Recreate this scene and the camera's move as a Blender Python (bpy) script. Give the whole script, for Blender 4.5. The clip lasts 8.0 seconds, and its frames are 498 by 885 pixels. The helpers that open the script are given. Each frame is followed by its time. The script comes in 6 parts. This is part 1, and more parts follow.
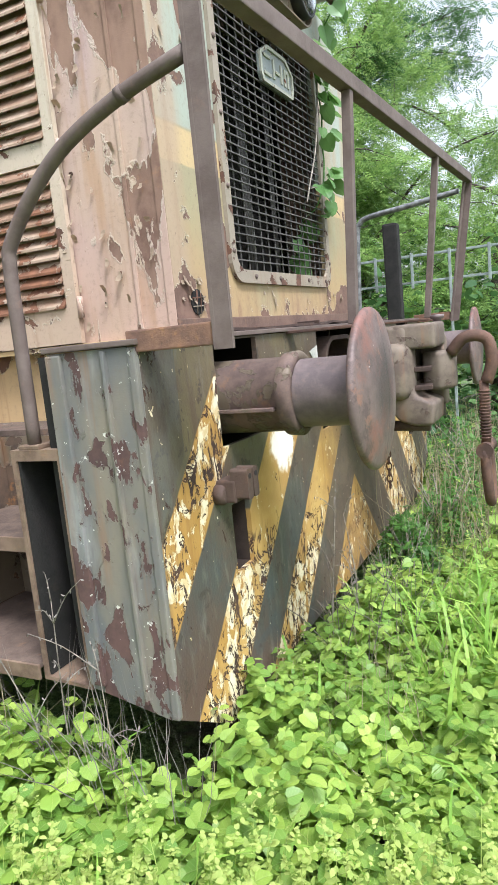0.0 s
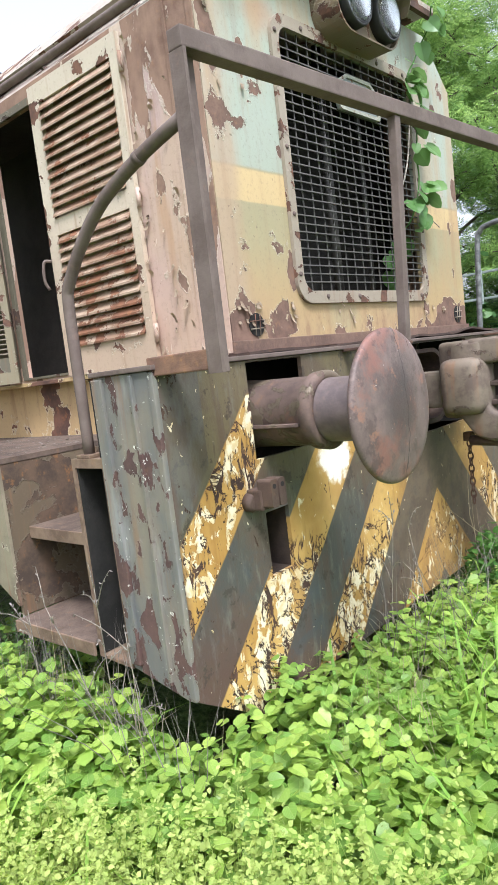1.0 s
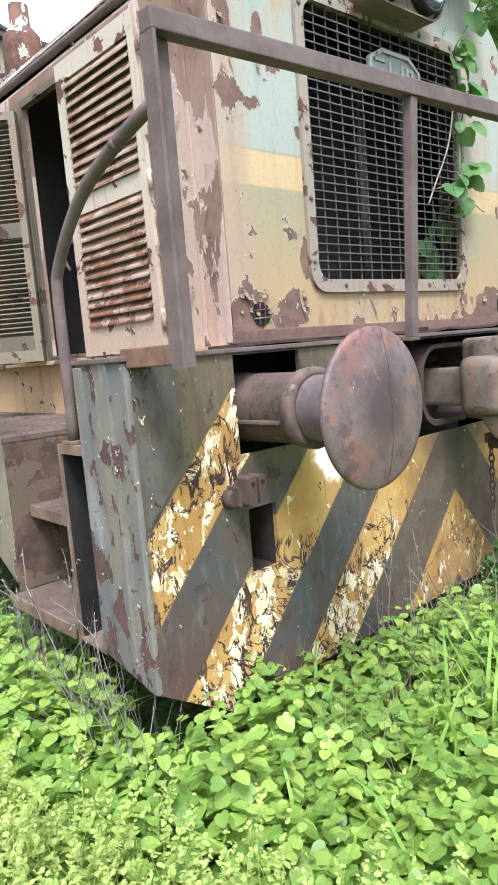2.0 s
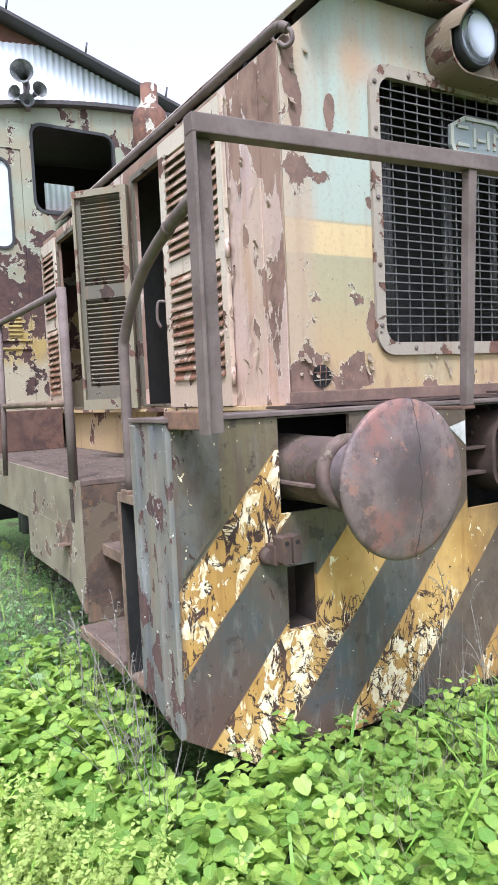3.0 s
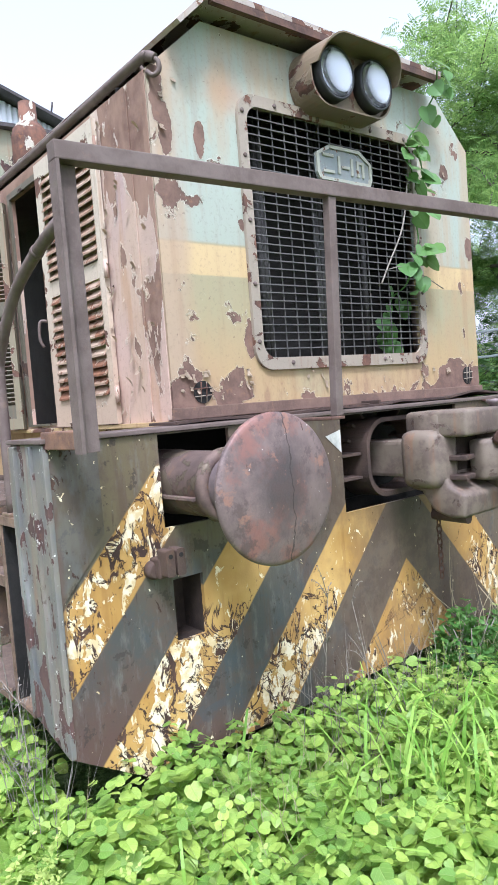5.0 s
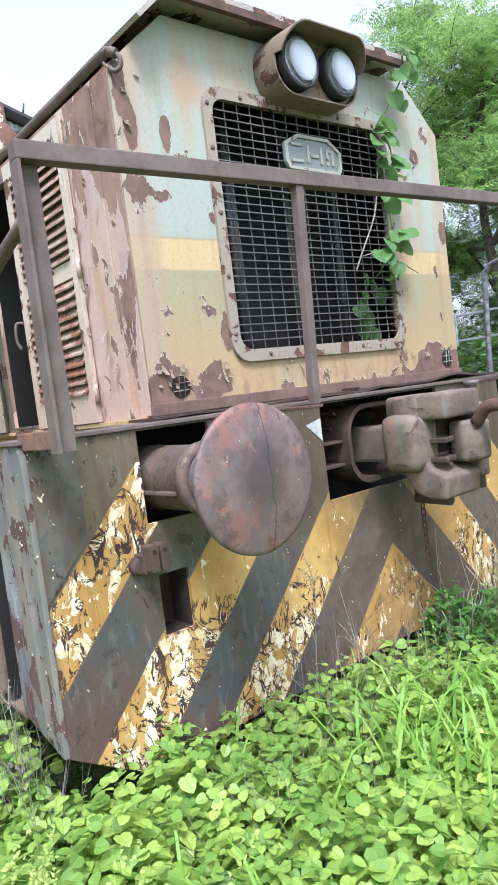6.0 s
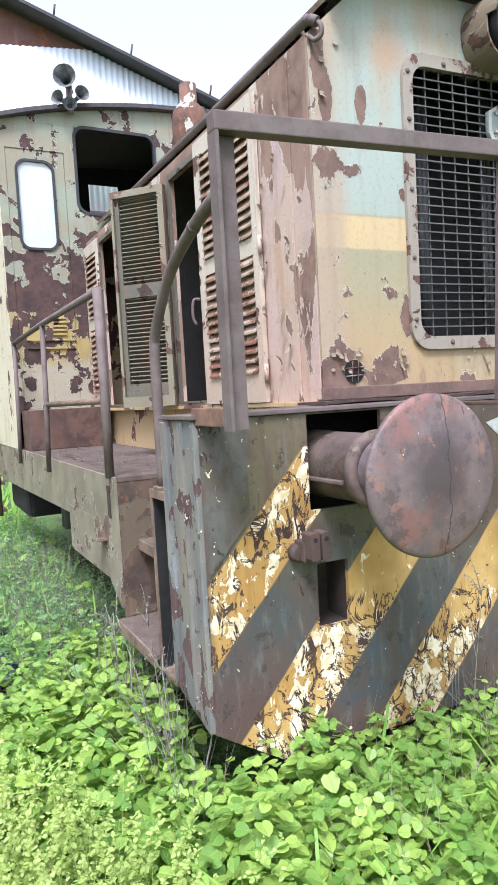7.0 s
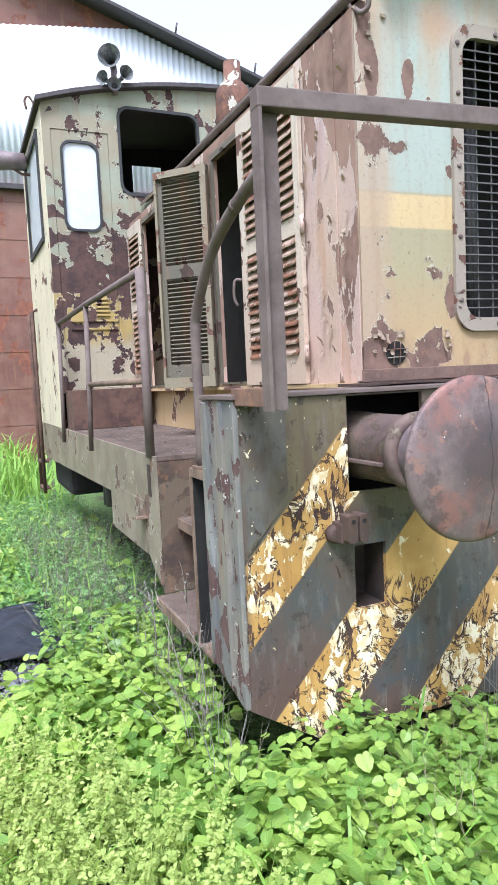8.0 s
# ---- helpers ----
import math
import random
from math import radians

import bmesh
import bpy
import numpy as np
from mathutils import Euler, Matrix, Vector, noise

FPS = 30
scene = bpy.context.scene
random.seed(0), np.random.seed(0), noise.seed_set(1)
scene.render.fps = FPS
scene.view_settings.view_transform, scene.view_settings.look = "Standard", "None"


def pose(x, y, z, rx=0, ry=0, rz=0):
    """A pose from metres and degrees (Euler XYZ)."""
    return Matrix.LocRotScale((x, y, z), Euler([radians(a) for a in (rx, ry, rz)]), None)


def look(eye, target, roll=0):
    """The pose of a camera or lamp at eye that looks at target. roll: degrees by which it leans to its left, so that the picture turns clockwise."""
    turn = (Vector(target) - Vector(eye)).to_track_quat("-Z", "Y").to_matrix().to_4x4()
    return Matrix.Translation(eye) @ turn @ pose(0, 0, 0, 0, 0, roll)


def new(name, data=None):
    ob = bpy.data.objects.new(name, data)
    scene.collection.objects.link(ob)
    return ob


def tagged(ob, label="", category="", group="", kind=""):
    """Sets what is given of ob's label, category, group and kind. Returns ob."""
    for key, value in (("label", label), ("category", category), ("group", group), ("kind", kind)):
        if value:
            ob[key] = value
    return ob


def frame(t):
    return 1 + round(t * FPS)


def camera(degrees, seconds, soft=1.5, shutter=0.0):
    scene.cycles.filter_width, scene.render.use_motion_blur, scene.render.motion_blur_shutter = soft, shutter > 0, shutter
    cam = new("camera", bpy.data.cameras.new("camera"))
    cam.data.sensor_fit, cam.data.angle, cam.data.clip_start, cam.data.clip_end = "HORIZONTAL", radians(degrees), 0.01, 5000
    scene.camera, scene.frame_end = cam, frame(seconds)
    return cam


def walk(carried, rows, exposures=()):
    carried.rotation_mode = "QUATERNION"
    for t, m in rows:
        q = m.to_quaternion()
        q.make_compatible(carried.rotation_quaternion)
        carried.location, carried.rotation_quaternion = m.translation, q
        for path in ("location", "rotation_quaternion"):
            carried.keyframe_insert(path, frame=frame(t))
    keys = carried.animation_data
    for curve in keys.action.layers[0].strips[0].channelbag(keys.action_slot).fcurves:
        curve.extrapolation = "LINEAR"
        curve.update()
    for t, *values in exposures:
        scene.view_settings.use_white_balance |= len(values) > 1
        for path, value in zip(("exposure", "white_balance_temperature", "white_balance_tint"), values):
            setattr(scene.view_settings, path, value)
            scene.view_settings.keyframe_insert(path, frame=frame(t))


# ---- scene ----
cam = camera(40.9, 8.0, soft=0.6)
PATH = [
    (0, (0.885, -1.26, 1.201), (0.014, 0.514, 0.895), -5.7),
    (0.2, (0.982, -1.231, 1.188), (0.047, 0.515, 0.912), -8.7),
    (0.5, (1.13, -1.196, 1.178), (0.006, 0.434, 0.89), -5.4),
    (0.8, (1.270, -1.176, 1.186), (0.024, 0.367, 0.926), -6.0),
    (1, (1.33, -1.164, 1.19), (0.018, 0.329, 0.967), -6.9),
    (1.2, (1.352, -1.145, 1.188), (-0.008, 0.296, 0.922), -5.9),
    (2.3, (1.557, -0.859, 1.231), (-0.004, 0.369, 0.997), -4.9),
    (2.5, (1.605, -0.819, 1.239), (-0.052, 0.287, 1.061), -5.3),
    (2.7, (1.653, -0.790, 1.254), (-0.005, 0.316, 1.088), -4.0),
    (3, (1.719, -0.767, 1.275), (0.01, 0.264, 1.139), -2.7),
    (3.2, (1.755, -0.763, 1.280), (0.037, 0.254, 1.170), -3.3),
    (3.5, (1.793, -0.761, 1.281), (0.114, 0.322, 1.195), -3.7),
    (3.8, (1.811, -0.752, 1.279), (0.167, 0.384, 1.183), -3.0),
    (4, (1.814, -0.748, 1.278), (0.218, 0.454, 1.172), -3.5),
    (4.2, (1.813, -0.748, 1.278), (0.251, 0.496, 1.168), -3.5),
    (4.5, (1.811, -0.748, 1.278), (0.263, 0.512, 1.158), -4.0),
    (4.7, (1.812, -0.746, 1.278), (0.267, 0.517, 1.159), -4.0),
    (5.8, (1.845, -0.716, 1.267), (0.301, 0.551, 1.167), -7.2),
    (6, (1.848, -0.714, 1.265), (0.319, 0.568, 1.133), -7.2),
    (6.2, (1.845, -0.714, 1.266), (0.294, 0.538, 1.106), -7.8),
    (6.4, (1.833, -0.714, 1.269), (0.210, 0.444, 1.112), -8.1),
    (6.5, (1.822, -0.714, 1.27), (0.161, 0.387, 1.101), -7.4),
    (6.8, (1.775, -0.714, 1.271), (0.020, 0.238, 1.151), -4.2),
    (7, (1.751, -0.716, 1.272), (-0.028, 0.188, 1.133), -3.2),
    (7.2, (1.742, -0.724, 1.274), (-0.063, 0.126, 1.130), -1.7),
    (7.5, (1.739, -0.735, 1.276), (-0.111, 0.009, 1.125), -1.1),
    (7.8, (1.746, -0.727, 1.271), (-0.109, 0.000, 1.102), -1.7),
    (8, (1.756, -0.716, 1.265), (-0.071, 0.076, 1.081), -2.7),
]
walk(cam, [(t, look(eye, target, roll)) for t, eye, target, roll in PATH], exposures=((0, 1.1, 5800, 12), (1.2, 1.12, 5800, 13), (2.5, 1.15, 5450, 17), (8, 1.15, 5380, 17)))

# ---------------- world, sun, exposure ----------------
SUN_EL, SUN_AZ = 58.0, -35.0
world = bpy.data.worlds.new("overcast_sky")
scene.world = world
world.use_nodes = True
wn = world.node_tree
sky = wn.nodes.new("ShaderNodeTexSky")
sky.sky_type = "NISHITA"
sky.sun_disc = False
sky.sun_elevation, sky.sun_rotation = radians(SUN_EL), radians(90 - SUN_AZ)
sky.air_density, sky.dust_density, sky.ozone_density = 1.6, 4.0, 1.0
grey = wn.nodes.new("ShaderNodeHueSaturation")
grey.inputs["Saturation"].default_value = 0.18
wn.links.new(sky.outputs[0], grey.inputs["Color"])
wn.links.new(grey.outputs[0], wn.nodes["Background"].inputs["Color"])
wn.nodes["Background"].inputs["Strength"].default_value = 0.15
sun = new("sun", bpy.data.lights.new("sun", "SUN"))
sun.data.energy, sun.data.angle, sun.data.color = 2.2, radians(15), (1.0, 0.96, 0.88)
sd = Vector((math.cos(radians(SUN_EL)) * math.cos(radians(SUN_AZ)), math.cos(radians(SUN_EL)) * math.sin(radians(SUN_AZ)), math.sin(radians(SUN_EL))))
sun.matrix_world = look(sd * 40, (0, 0, 0))

# ---------------- materials ----------------
class Mat:
    """A small builder of node materials on world positions."""

    def __init__(self, name):
        self.m = bpy.data.materials.new(name)
        self.m.use_nodes = True
        self.t = self.m.node_tree
        self.b = self.t.nodes["Principled BSDF"]
        self.pos = self.t.nodes.new("ShaderNodeNewGeometry").outputs["Position"]

    def put(self, sock, v):
        if isinstance(v, bpy.types.NodeSocket):
            self.t.links.new(v, sock)
        elif isinstance(v, (tuple, list)) and sock.type == "RGBA":
            sock.default_value = (*v[:3], 1)
        else:
            sock.default_value = v

    def math(self, op, a, b=0.0, clamp=False):
        n = self.t.nodes.new("ShaderNodeMath")
        n.operation, n.use_clamp = op, clamp
        self.put(n.inputs[0], a)
        self.put(n.inputs[1], b)
        return n.outputs[0]

    def noise(self, scale, detail=5.0, rough=0.6, stretch=(1, 1, 1), shift=(0, 0, 0), distort=0.0):
        mp = self.t.nodes.new("ShaderNodeMapping")
        self.put(mp.inputs["Vector"], self.pos)
        mp.inputs["Scale"].default_value = stretch
        mp.inputs["Location"].default_value = shift
        n = self.t.nodes.new("ShaderNodeTexNoise")
        self.put(n.inputs["Vector"], mp.outputs[0])
        n.inputs["Scale"].default_value, n.inputs["Detail"].default_value = scale, detail
        n.inputs["Roughness"].default_value, n.inputs["Distortion"].default_value = rough, distort
        return n.outputs[0]

    def voronoi(self, scale, feature="F1"):
        n = self.t.nodes.new("ShaderNodeTexVoronoi")
        n.feature = feature
        self.put(n.inputs["Vector"], self.pos)
        n.inputs["Scale"].default_value = scale
        return n.outputs["Distance"]

    def step(self, v, lo, hi):
        n = self.t.nodes.new("ShaderNodeMapRange")
        n.interpolation_type = "SMOOTHSTEP"
        self.put(n.inputs[0], v)
        n.inputs[1].default_value, n.inputs[2].default_value = lo, hi
        return n.outputs[0]

    def mix(self, f, a, b):
        n = self.t.nodes.new("ShaderNodeMix")
        n.data_type = "RGBA"
        self.put(n.inputs[0], f)
        self.put(n.inputs[6], a)
        self.put(n.inputs[7], b)
        return n.outputs[2]

    def axes(self):
        n = self.t.nodes.new("ShaderNodeSeparateXYZ")
        self.put(n.inputs[0], self.pos)
        return n.outputs[0], n.outputs[1], n.outputs[2]

    def bump(self, h, strength=0.5, dist=0.004):
        n = self.t.nodes.new("ShaderNodeBump")
        n.inputs["Strength"].default_value, n.inputs["Distance"].default_value = strength, dist
        self.put(n.inputs["Height"], h)
        self.put(self.b.inputs["Normal"], n.outputs[0])

    def done(self, color, rough=0.7, metal=0.0, spec=None):
        self.put(self.b.inputs["Base Color"], color)
        self.put(self.b.inputs["Roughness"], rough)
        self.put(self.b.inputs["Metallic"], metal)
        if spec is not None:
            self.b.inputs["Specular IOR Level"].default_value = spec
        return self.m


def rust_color(k, dark=(0.075, 0.042, 0.033), mid=(0.17, 0.085, 0.055), warm=(0.30, 0.13, 0.05)):
    c = k.mix(k.step(k.noise(9, 6, 0.7), 0.35, 0.65), dark, mid)
    return k.mix(k.math("MULTIPLY", k.step(k.noise(23, 5, 0.7, shift=(3, 1, 7)), 0.55, 0.75), 0.7), c, warm)


def peel(name, paint, loss=0.56, scale=5.0, rust=None, primer=None, streak=0.35, rough=0.55, extra=None, shift=(0, 0, 0), pits=0.5, stretch=(1, 1, 1), curls=0.4, specks=0.0):
    """Old paint that flakes off rusty steel. paint: a colour, or a function of the builder; extra: a function giving more loss."""
    k = Mat(name)
    base = paint(k) if callable(paint) else paint
    cloud = k.noise(2.3, 4, 0.6, shift=(4, 2, 1))
    base = k.mix(k.math("MULTIPLY", k.step(cloud, 0.35, 0.75), 0.35), base, k.mix(0.5, base, (0.30, 0.24, 0.17)))
    down = k.noise(16, 4, 0.6, stretch=(1, 1, 0.07), shift=(1, 5, 2))
    base = k.mix(k.math("MULTIPLY", k.step(down, 0.54, 0.72), streak), base, (0.23, 0.115, 0.06))
    grime = k.noise(60, 3, 0.7)
    base = k.mix(k.math("MULTIPLY", k.step(grime, 0.5, 0.8), 0.35), base, (0.16, 0.12, 0.09))
    r = rust(k) if rust else rust_color(k)
    big = k.noise(scale, 9, 0.6, stretch=stretch, shift=shift, distort=0.3)
    if extra:
        big = k.math("ADD", big, extra(k))
    gone = k.step(big, loss - 0.006, loss + 0.006)
    curl = k.math("SUBTRACT", k.step(big, loss - 0.022, loss - 0.008), gone, True)
    pit = k.math("MULTIPLY", k.step(k.noise(48, 3, 0.6, shift=(9, 9, 9)), 0.69, 0.71), pits)
    col = k.mix(k.math("MULTIPLY", curl, curls), base, (0.72, 0.66, 0.52))
    if primer:
        near = k.step(big, loss - 0.075, loss - 0.055)
        frag = k.step(k.noise(30, 5, 0.7, stretch=(1, 1, 0.45), shift=(2, 2, 5)), 0.47, 0.5)
        col = k.mix(k.math("MULTIPLY", k.math("MULTIPLY", near, frag), 0.95), col, primer)
    col = k.mix(gone, col, r)
    col = k.mix(pit, col, r)
    if specks:
        col = k.mix(k.math("MULTIPLY", k.step(k.math("ADD", k.noise(34, 6, 0.7, shift=(6, 4, 4)), k.math("MULTIPLY", k.noise(3, 3, shift=(1, 7, 3)), 0.25)), 0.775, 0.785), specks), col, (0.66, 0.65, 0.58))
    fine = k.noise(160, 3, 0.7)
    hgt = k.math("ADD", k.math("MULTIPLY", k.math("MAXIMUM", gone, pit), -1.0), k.math("ADD", k.math("MULTIPLY", curl, 0.9), k.math("MULTIPLY", fine, 0.25)))
    k.bump(hgt, 0.7, 0.004)
    rr = k.mix(gone, (rough, rough, rough), (0.88, 0.88, 0.88))
    return k.done(col, rr, 0.0, 0.35)


def plain_rust(name, dark, mid, warm, rough=0.8, spots=None, bump=0.5, metal=0.0):
    k = Mat(name)
    c = rust_color(k, dark, mid, warm)
    c = k.mix(k.math("MULTIPLY", k.step(k.noise(3, 4, 0.6, shift=(7, 3, 3)), 0.4, 0.7), 0.5), c, mid)
    if spots:
        c = k.mix(k.step(k.noise(26, 5, 0.65, shift=(5, 8, 2)), 0.64, 0.66), c, spots)
    k.bump(k.math("ADD", k.noise(120, 4, 0.7), k.math("MULTIPLY", k.noise(18, 4, 0.6), 1.2)), bump, 0.004)
    return k.done(c, rough, metal, 0.35)


def front_paint(k):
    """Mint above, a pale yellow band, olive-ochre below, with rust washed down over it."""
    x, y, z = k.axes()
    z = k.math("SUBTRACT", z, k.math("MULTIPLY", k.math("SUBTRACT", y, 0.6), 0.012))
    zz = k.math("ADD", z, k.math("MULTIPLY", k.math("SUBTRACT", k.noise(12, 3), 0.5), 0.010))
    low = k.mix(k.step(z, 1.35, 1.75), (0.40, 0.285, 0.145), (0.325, 0.29, 0.17))
    low = k.mix(k.math("MULTIPLY", k.step(k.noise(3.5, 3, 0.5, shift=(5, 2, 2)), 0.50, 0.66), 0.45), low, (0.315, 0.31, 0.20))
    c = k.mix(k.step(zz, 1.893, 1.905), low, (0.335, 0.37, 0.305))
    band = k.math("MULTIPLY", k.step(zz, 1.772, 1.78), k.math("SUBTRACT", 1.0, k.step(zz, 1.887, 1.897)))
    c = k.mix(band, c, (0.535, 0.395, 0.20))
    stain = k.math("MULTIPLY", k.step(k.noise(3.2, 3, 0.5, shift=(0, 0.35, 0.1)), 0.52, 0.76), 0.55)
    c = k.mix(stain, c, (0.42, 0.27, 0.145))
    dy, dz = k.math("SUBTRACT", y, 0.95), k.math("SUBTRACT", z, 2.49)
    d = k.math("SQRT", k.math("ADD", k.math("MULTIPLY", dy, dy), k.math("MULTIPLY", dz, dz)))
    blot = k.math("SUBTRACT", 1.0, k.step(k.math("ADD", d, k.math("MULTIPLY", k.noise(8, 4), 0.10)), 0.06, 0.19))
    c = k.mix(k.math("MULTIPLY", blot, 0.65), c, (0.40, 0.21, 0.115))
    tan = k.math("SUBTRACT", 1.0, k.step(k.math("ADD", y, k.math("MULTIPLY", k.math("SUBTRACT", k.noise(4, 4, 0.6, stretch=(1, 1, 0.4)), 0.5), 0.22)), 0.66, 0.78))
    c = k.mix(k.math("MULTIPLY", tan, 0.75), c, (0.39, 0.285, 0.20))
    warm = k.math("MULTIPLY", k.step(k.noise(5.5, 4, 0.6, stretch=(1, 1, 0.16), shift=(3, 6, 8)), 0.48, 0.64), 0.55)
    c = k.mix(warm, c, (0.385, 0.26, 0.145))
    soot = k.math("MULTIPLY", k.step(k.noise(19, 5, 0.6, stretch=(1, 1, 0.07), shift=(7, 6, 2)), 0.60, 0.72), k.step(z, 1.85, 2.05))
    c = k.mix(k.math("MULTIPLY", soot, 0.55), c, (0.17, 0.165, 0.15))
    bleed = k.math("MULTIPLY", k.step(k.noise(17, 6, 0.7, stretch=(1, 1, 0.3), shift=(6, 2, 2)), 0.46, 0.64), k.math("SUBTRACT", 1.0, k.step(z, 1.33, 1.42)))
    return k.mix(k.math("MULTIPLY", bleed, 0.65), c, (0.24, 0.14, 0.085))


def front_loss(k):
    """Most paint is gone along the foot, round the vents and down the outer edges."""
    x, y, z = k.axes()
    z = k.math("SUBTRACT", z, k.math("MULTIPLY", k.math("SUBTRACT", y, 0.6), 0.012))
    centre = k.math("SUBTRACT", 1.0, k.step(k.math("ABSOLUTE", k.math("SUBTRACT", y, 1.56)), 0.45, 0.62))
    low = k.math("SUBTRACT", 1.0, k.step(k.math("ADD", z, k.math("MULTIPLY", centre, 0.06)), 1.23, 1.46))
    edge = k.math("MULTIPLY", k.math("SUBTRACT", 1.0, k.step(y, 0.62, 0.76)), k.step(z, 1.95, 2.1))
    edge2 = k.step(y, 2.44, 2.63)
    side = k.math("MAXIMUM", edge, edge2)
    spots = 0.0
    for cy, cz, ry, rz in ((0.814, 2.29, 0.022, 0.075), (0.665, 2.27, 0.024, 0.09), (0.635, 2.43, 0.04, 0.09), (0.65, 2.09, 0.05, 0.065), (0.985, 2.0, 0.026, 0.06), (2.388, 2.395, 0.045, 0.06), (2.59, 2.0, 0.035, 0.06), (0.90, 1.36, 0.085, 0.085), (0.667, 1.37, 0.055, 0.10), (2.42, 1.34, 0.14, 0.10), (0.99, 1.53, 0.03, 0.07), (2.50, 2.53, 0.05, 0.06), (0.77, 2.05, 0.05, 0.03)):
        a = k.math("DIVIDE", k.math("SUBTRACT", y, cy), ry)
        b = k.math("DIVIDE", k.math("SUBTRACT", z, cz), rz)
        d = k.math("SQRT", k.math("ADD", k.math("MULTIPLY", a, a), k.math("MULTIPLY", b, b)))
        spots = k.math("MAXIMUM", spots, k.math("SUBTRACT", 1.0, k.step(d, 0.3, 1.6)))
    loss = k.math("ADD", k.math("MULTIPLY", low, 0.24), k.math("MULTIPLY", side, 0.05))
    return k.math("ADD", loss, k.math("MULTIPLY", spots, 0.195))


def side_paint(k):
    x, y, z = k.axes()
    c = k.mix(k.step(k.math("ADD", z, k.math("MULTIPLY", k.noise(3, 3), 0.3)), 1.45, 2.1), (0.50, 0.345, 0.27), (0.43, 0.315, 0.285))
    c = k.mix(k.math("MULTIPLY", k.step(k.noise(3.5, 3, 0.5, stretch=(1, 1, 0.35)), 0.45, 0.65), 0.6), c, (0.47, 0.345, 0.23))
    c = k.mix(k.math("MULTIPLY", k.step(k.noise(7, 4, 0.55, stretch=(1, 1, 0.10), shift=(2, 4, 4)), 0.55, 0.66), 0.55), c, (0.37, 0.205, 0.095))
    return k.mix(k.step(z, 2.25, 2.45), c, (0.50, 0.40, 0.32))


def side_loss(k):
    """The upper corner is bare; the lower panel keeps most of its paint."""
    x, y, z = k.axes()
    high = k.step(k.math("ADD", z, k.math("MULTIPLY", k.step(x, -0.42, -0.30), 0.12)), 1.98, 2.16)
    seam = k.math("SUBTRACT", 1.0, k.step(k.math("ABSOLUTE", k.math("ADD", x, 0.545)), 0.015, 0.06))
    return k.math("ADD", k.math("MULTIPLY", high, 0.135), k.math("MULTIPLY", seam, 0.075))


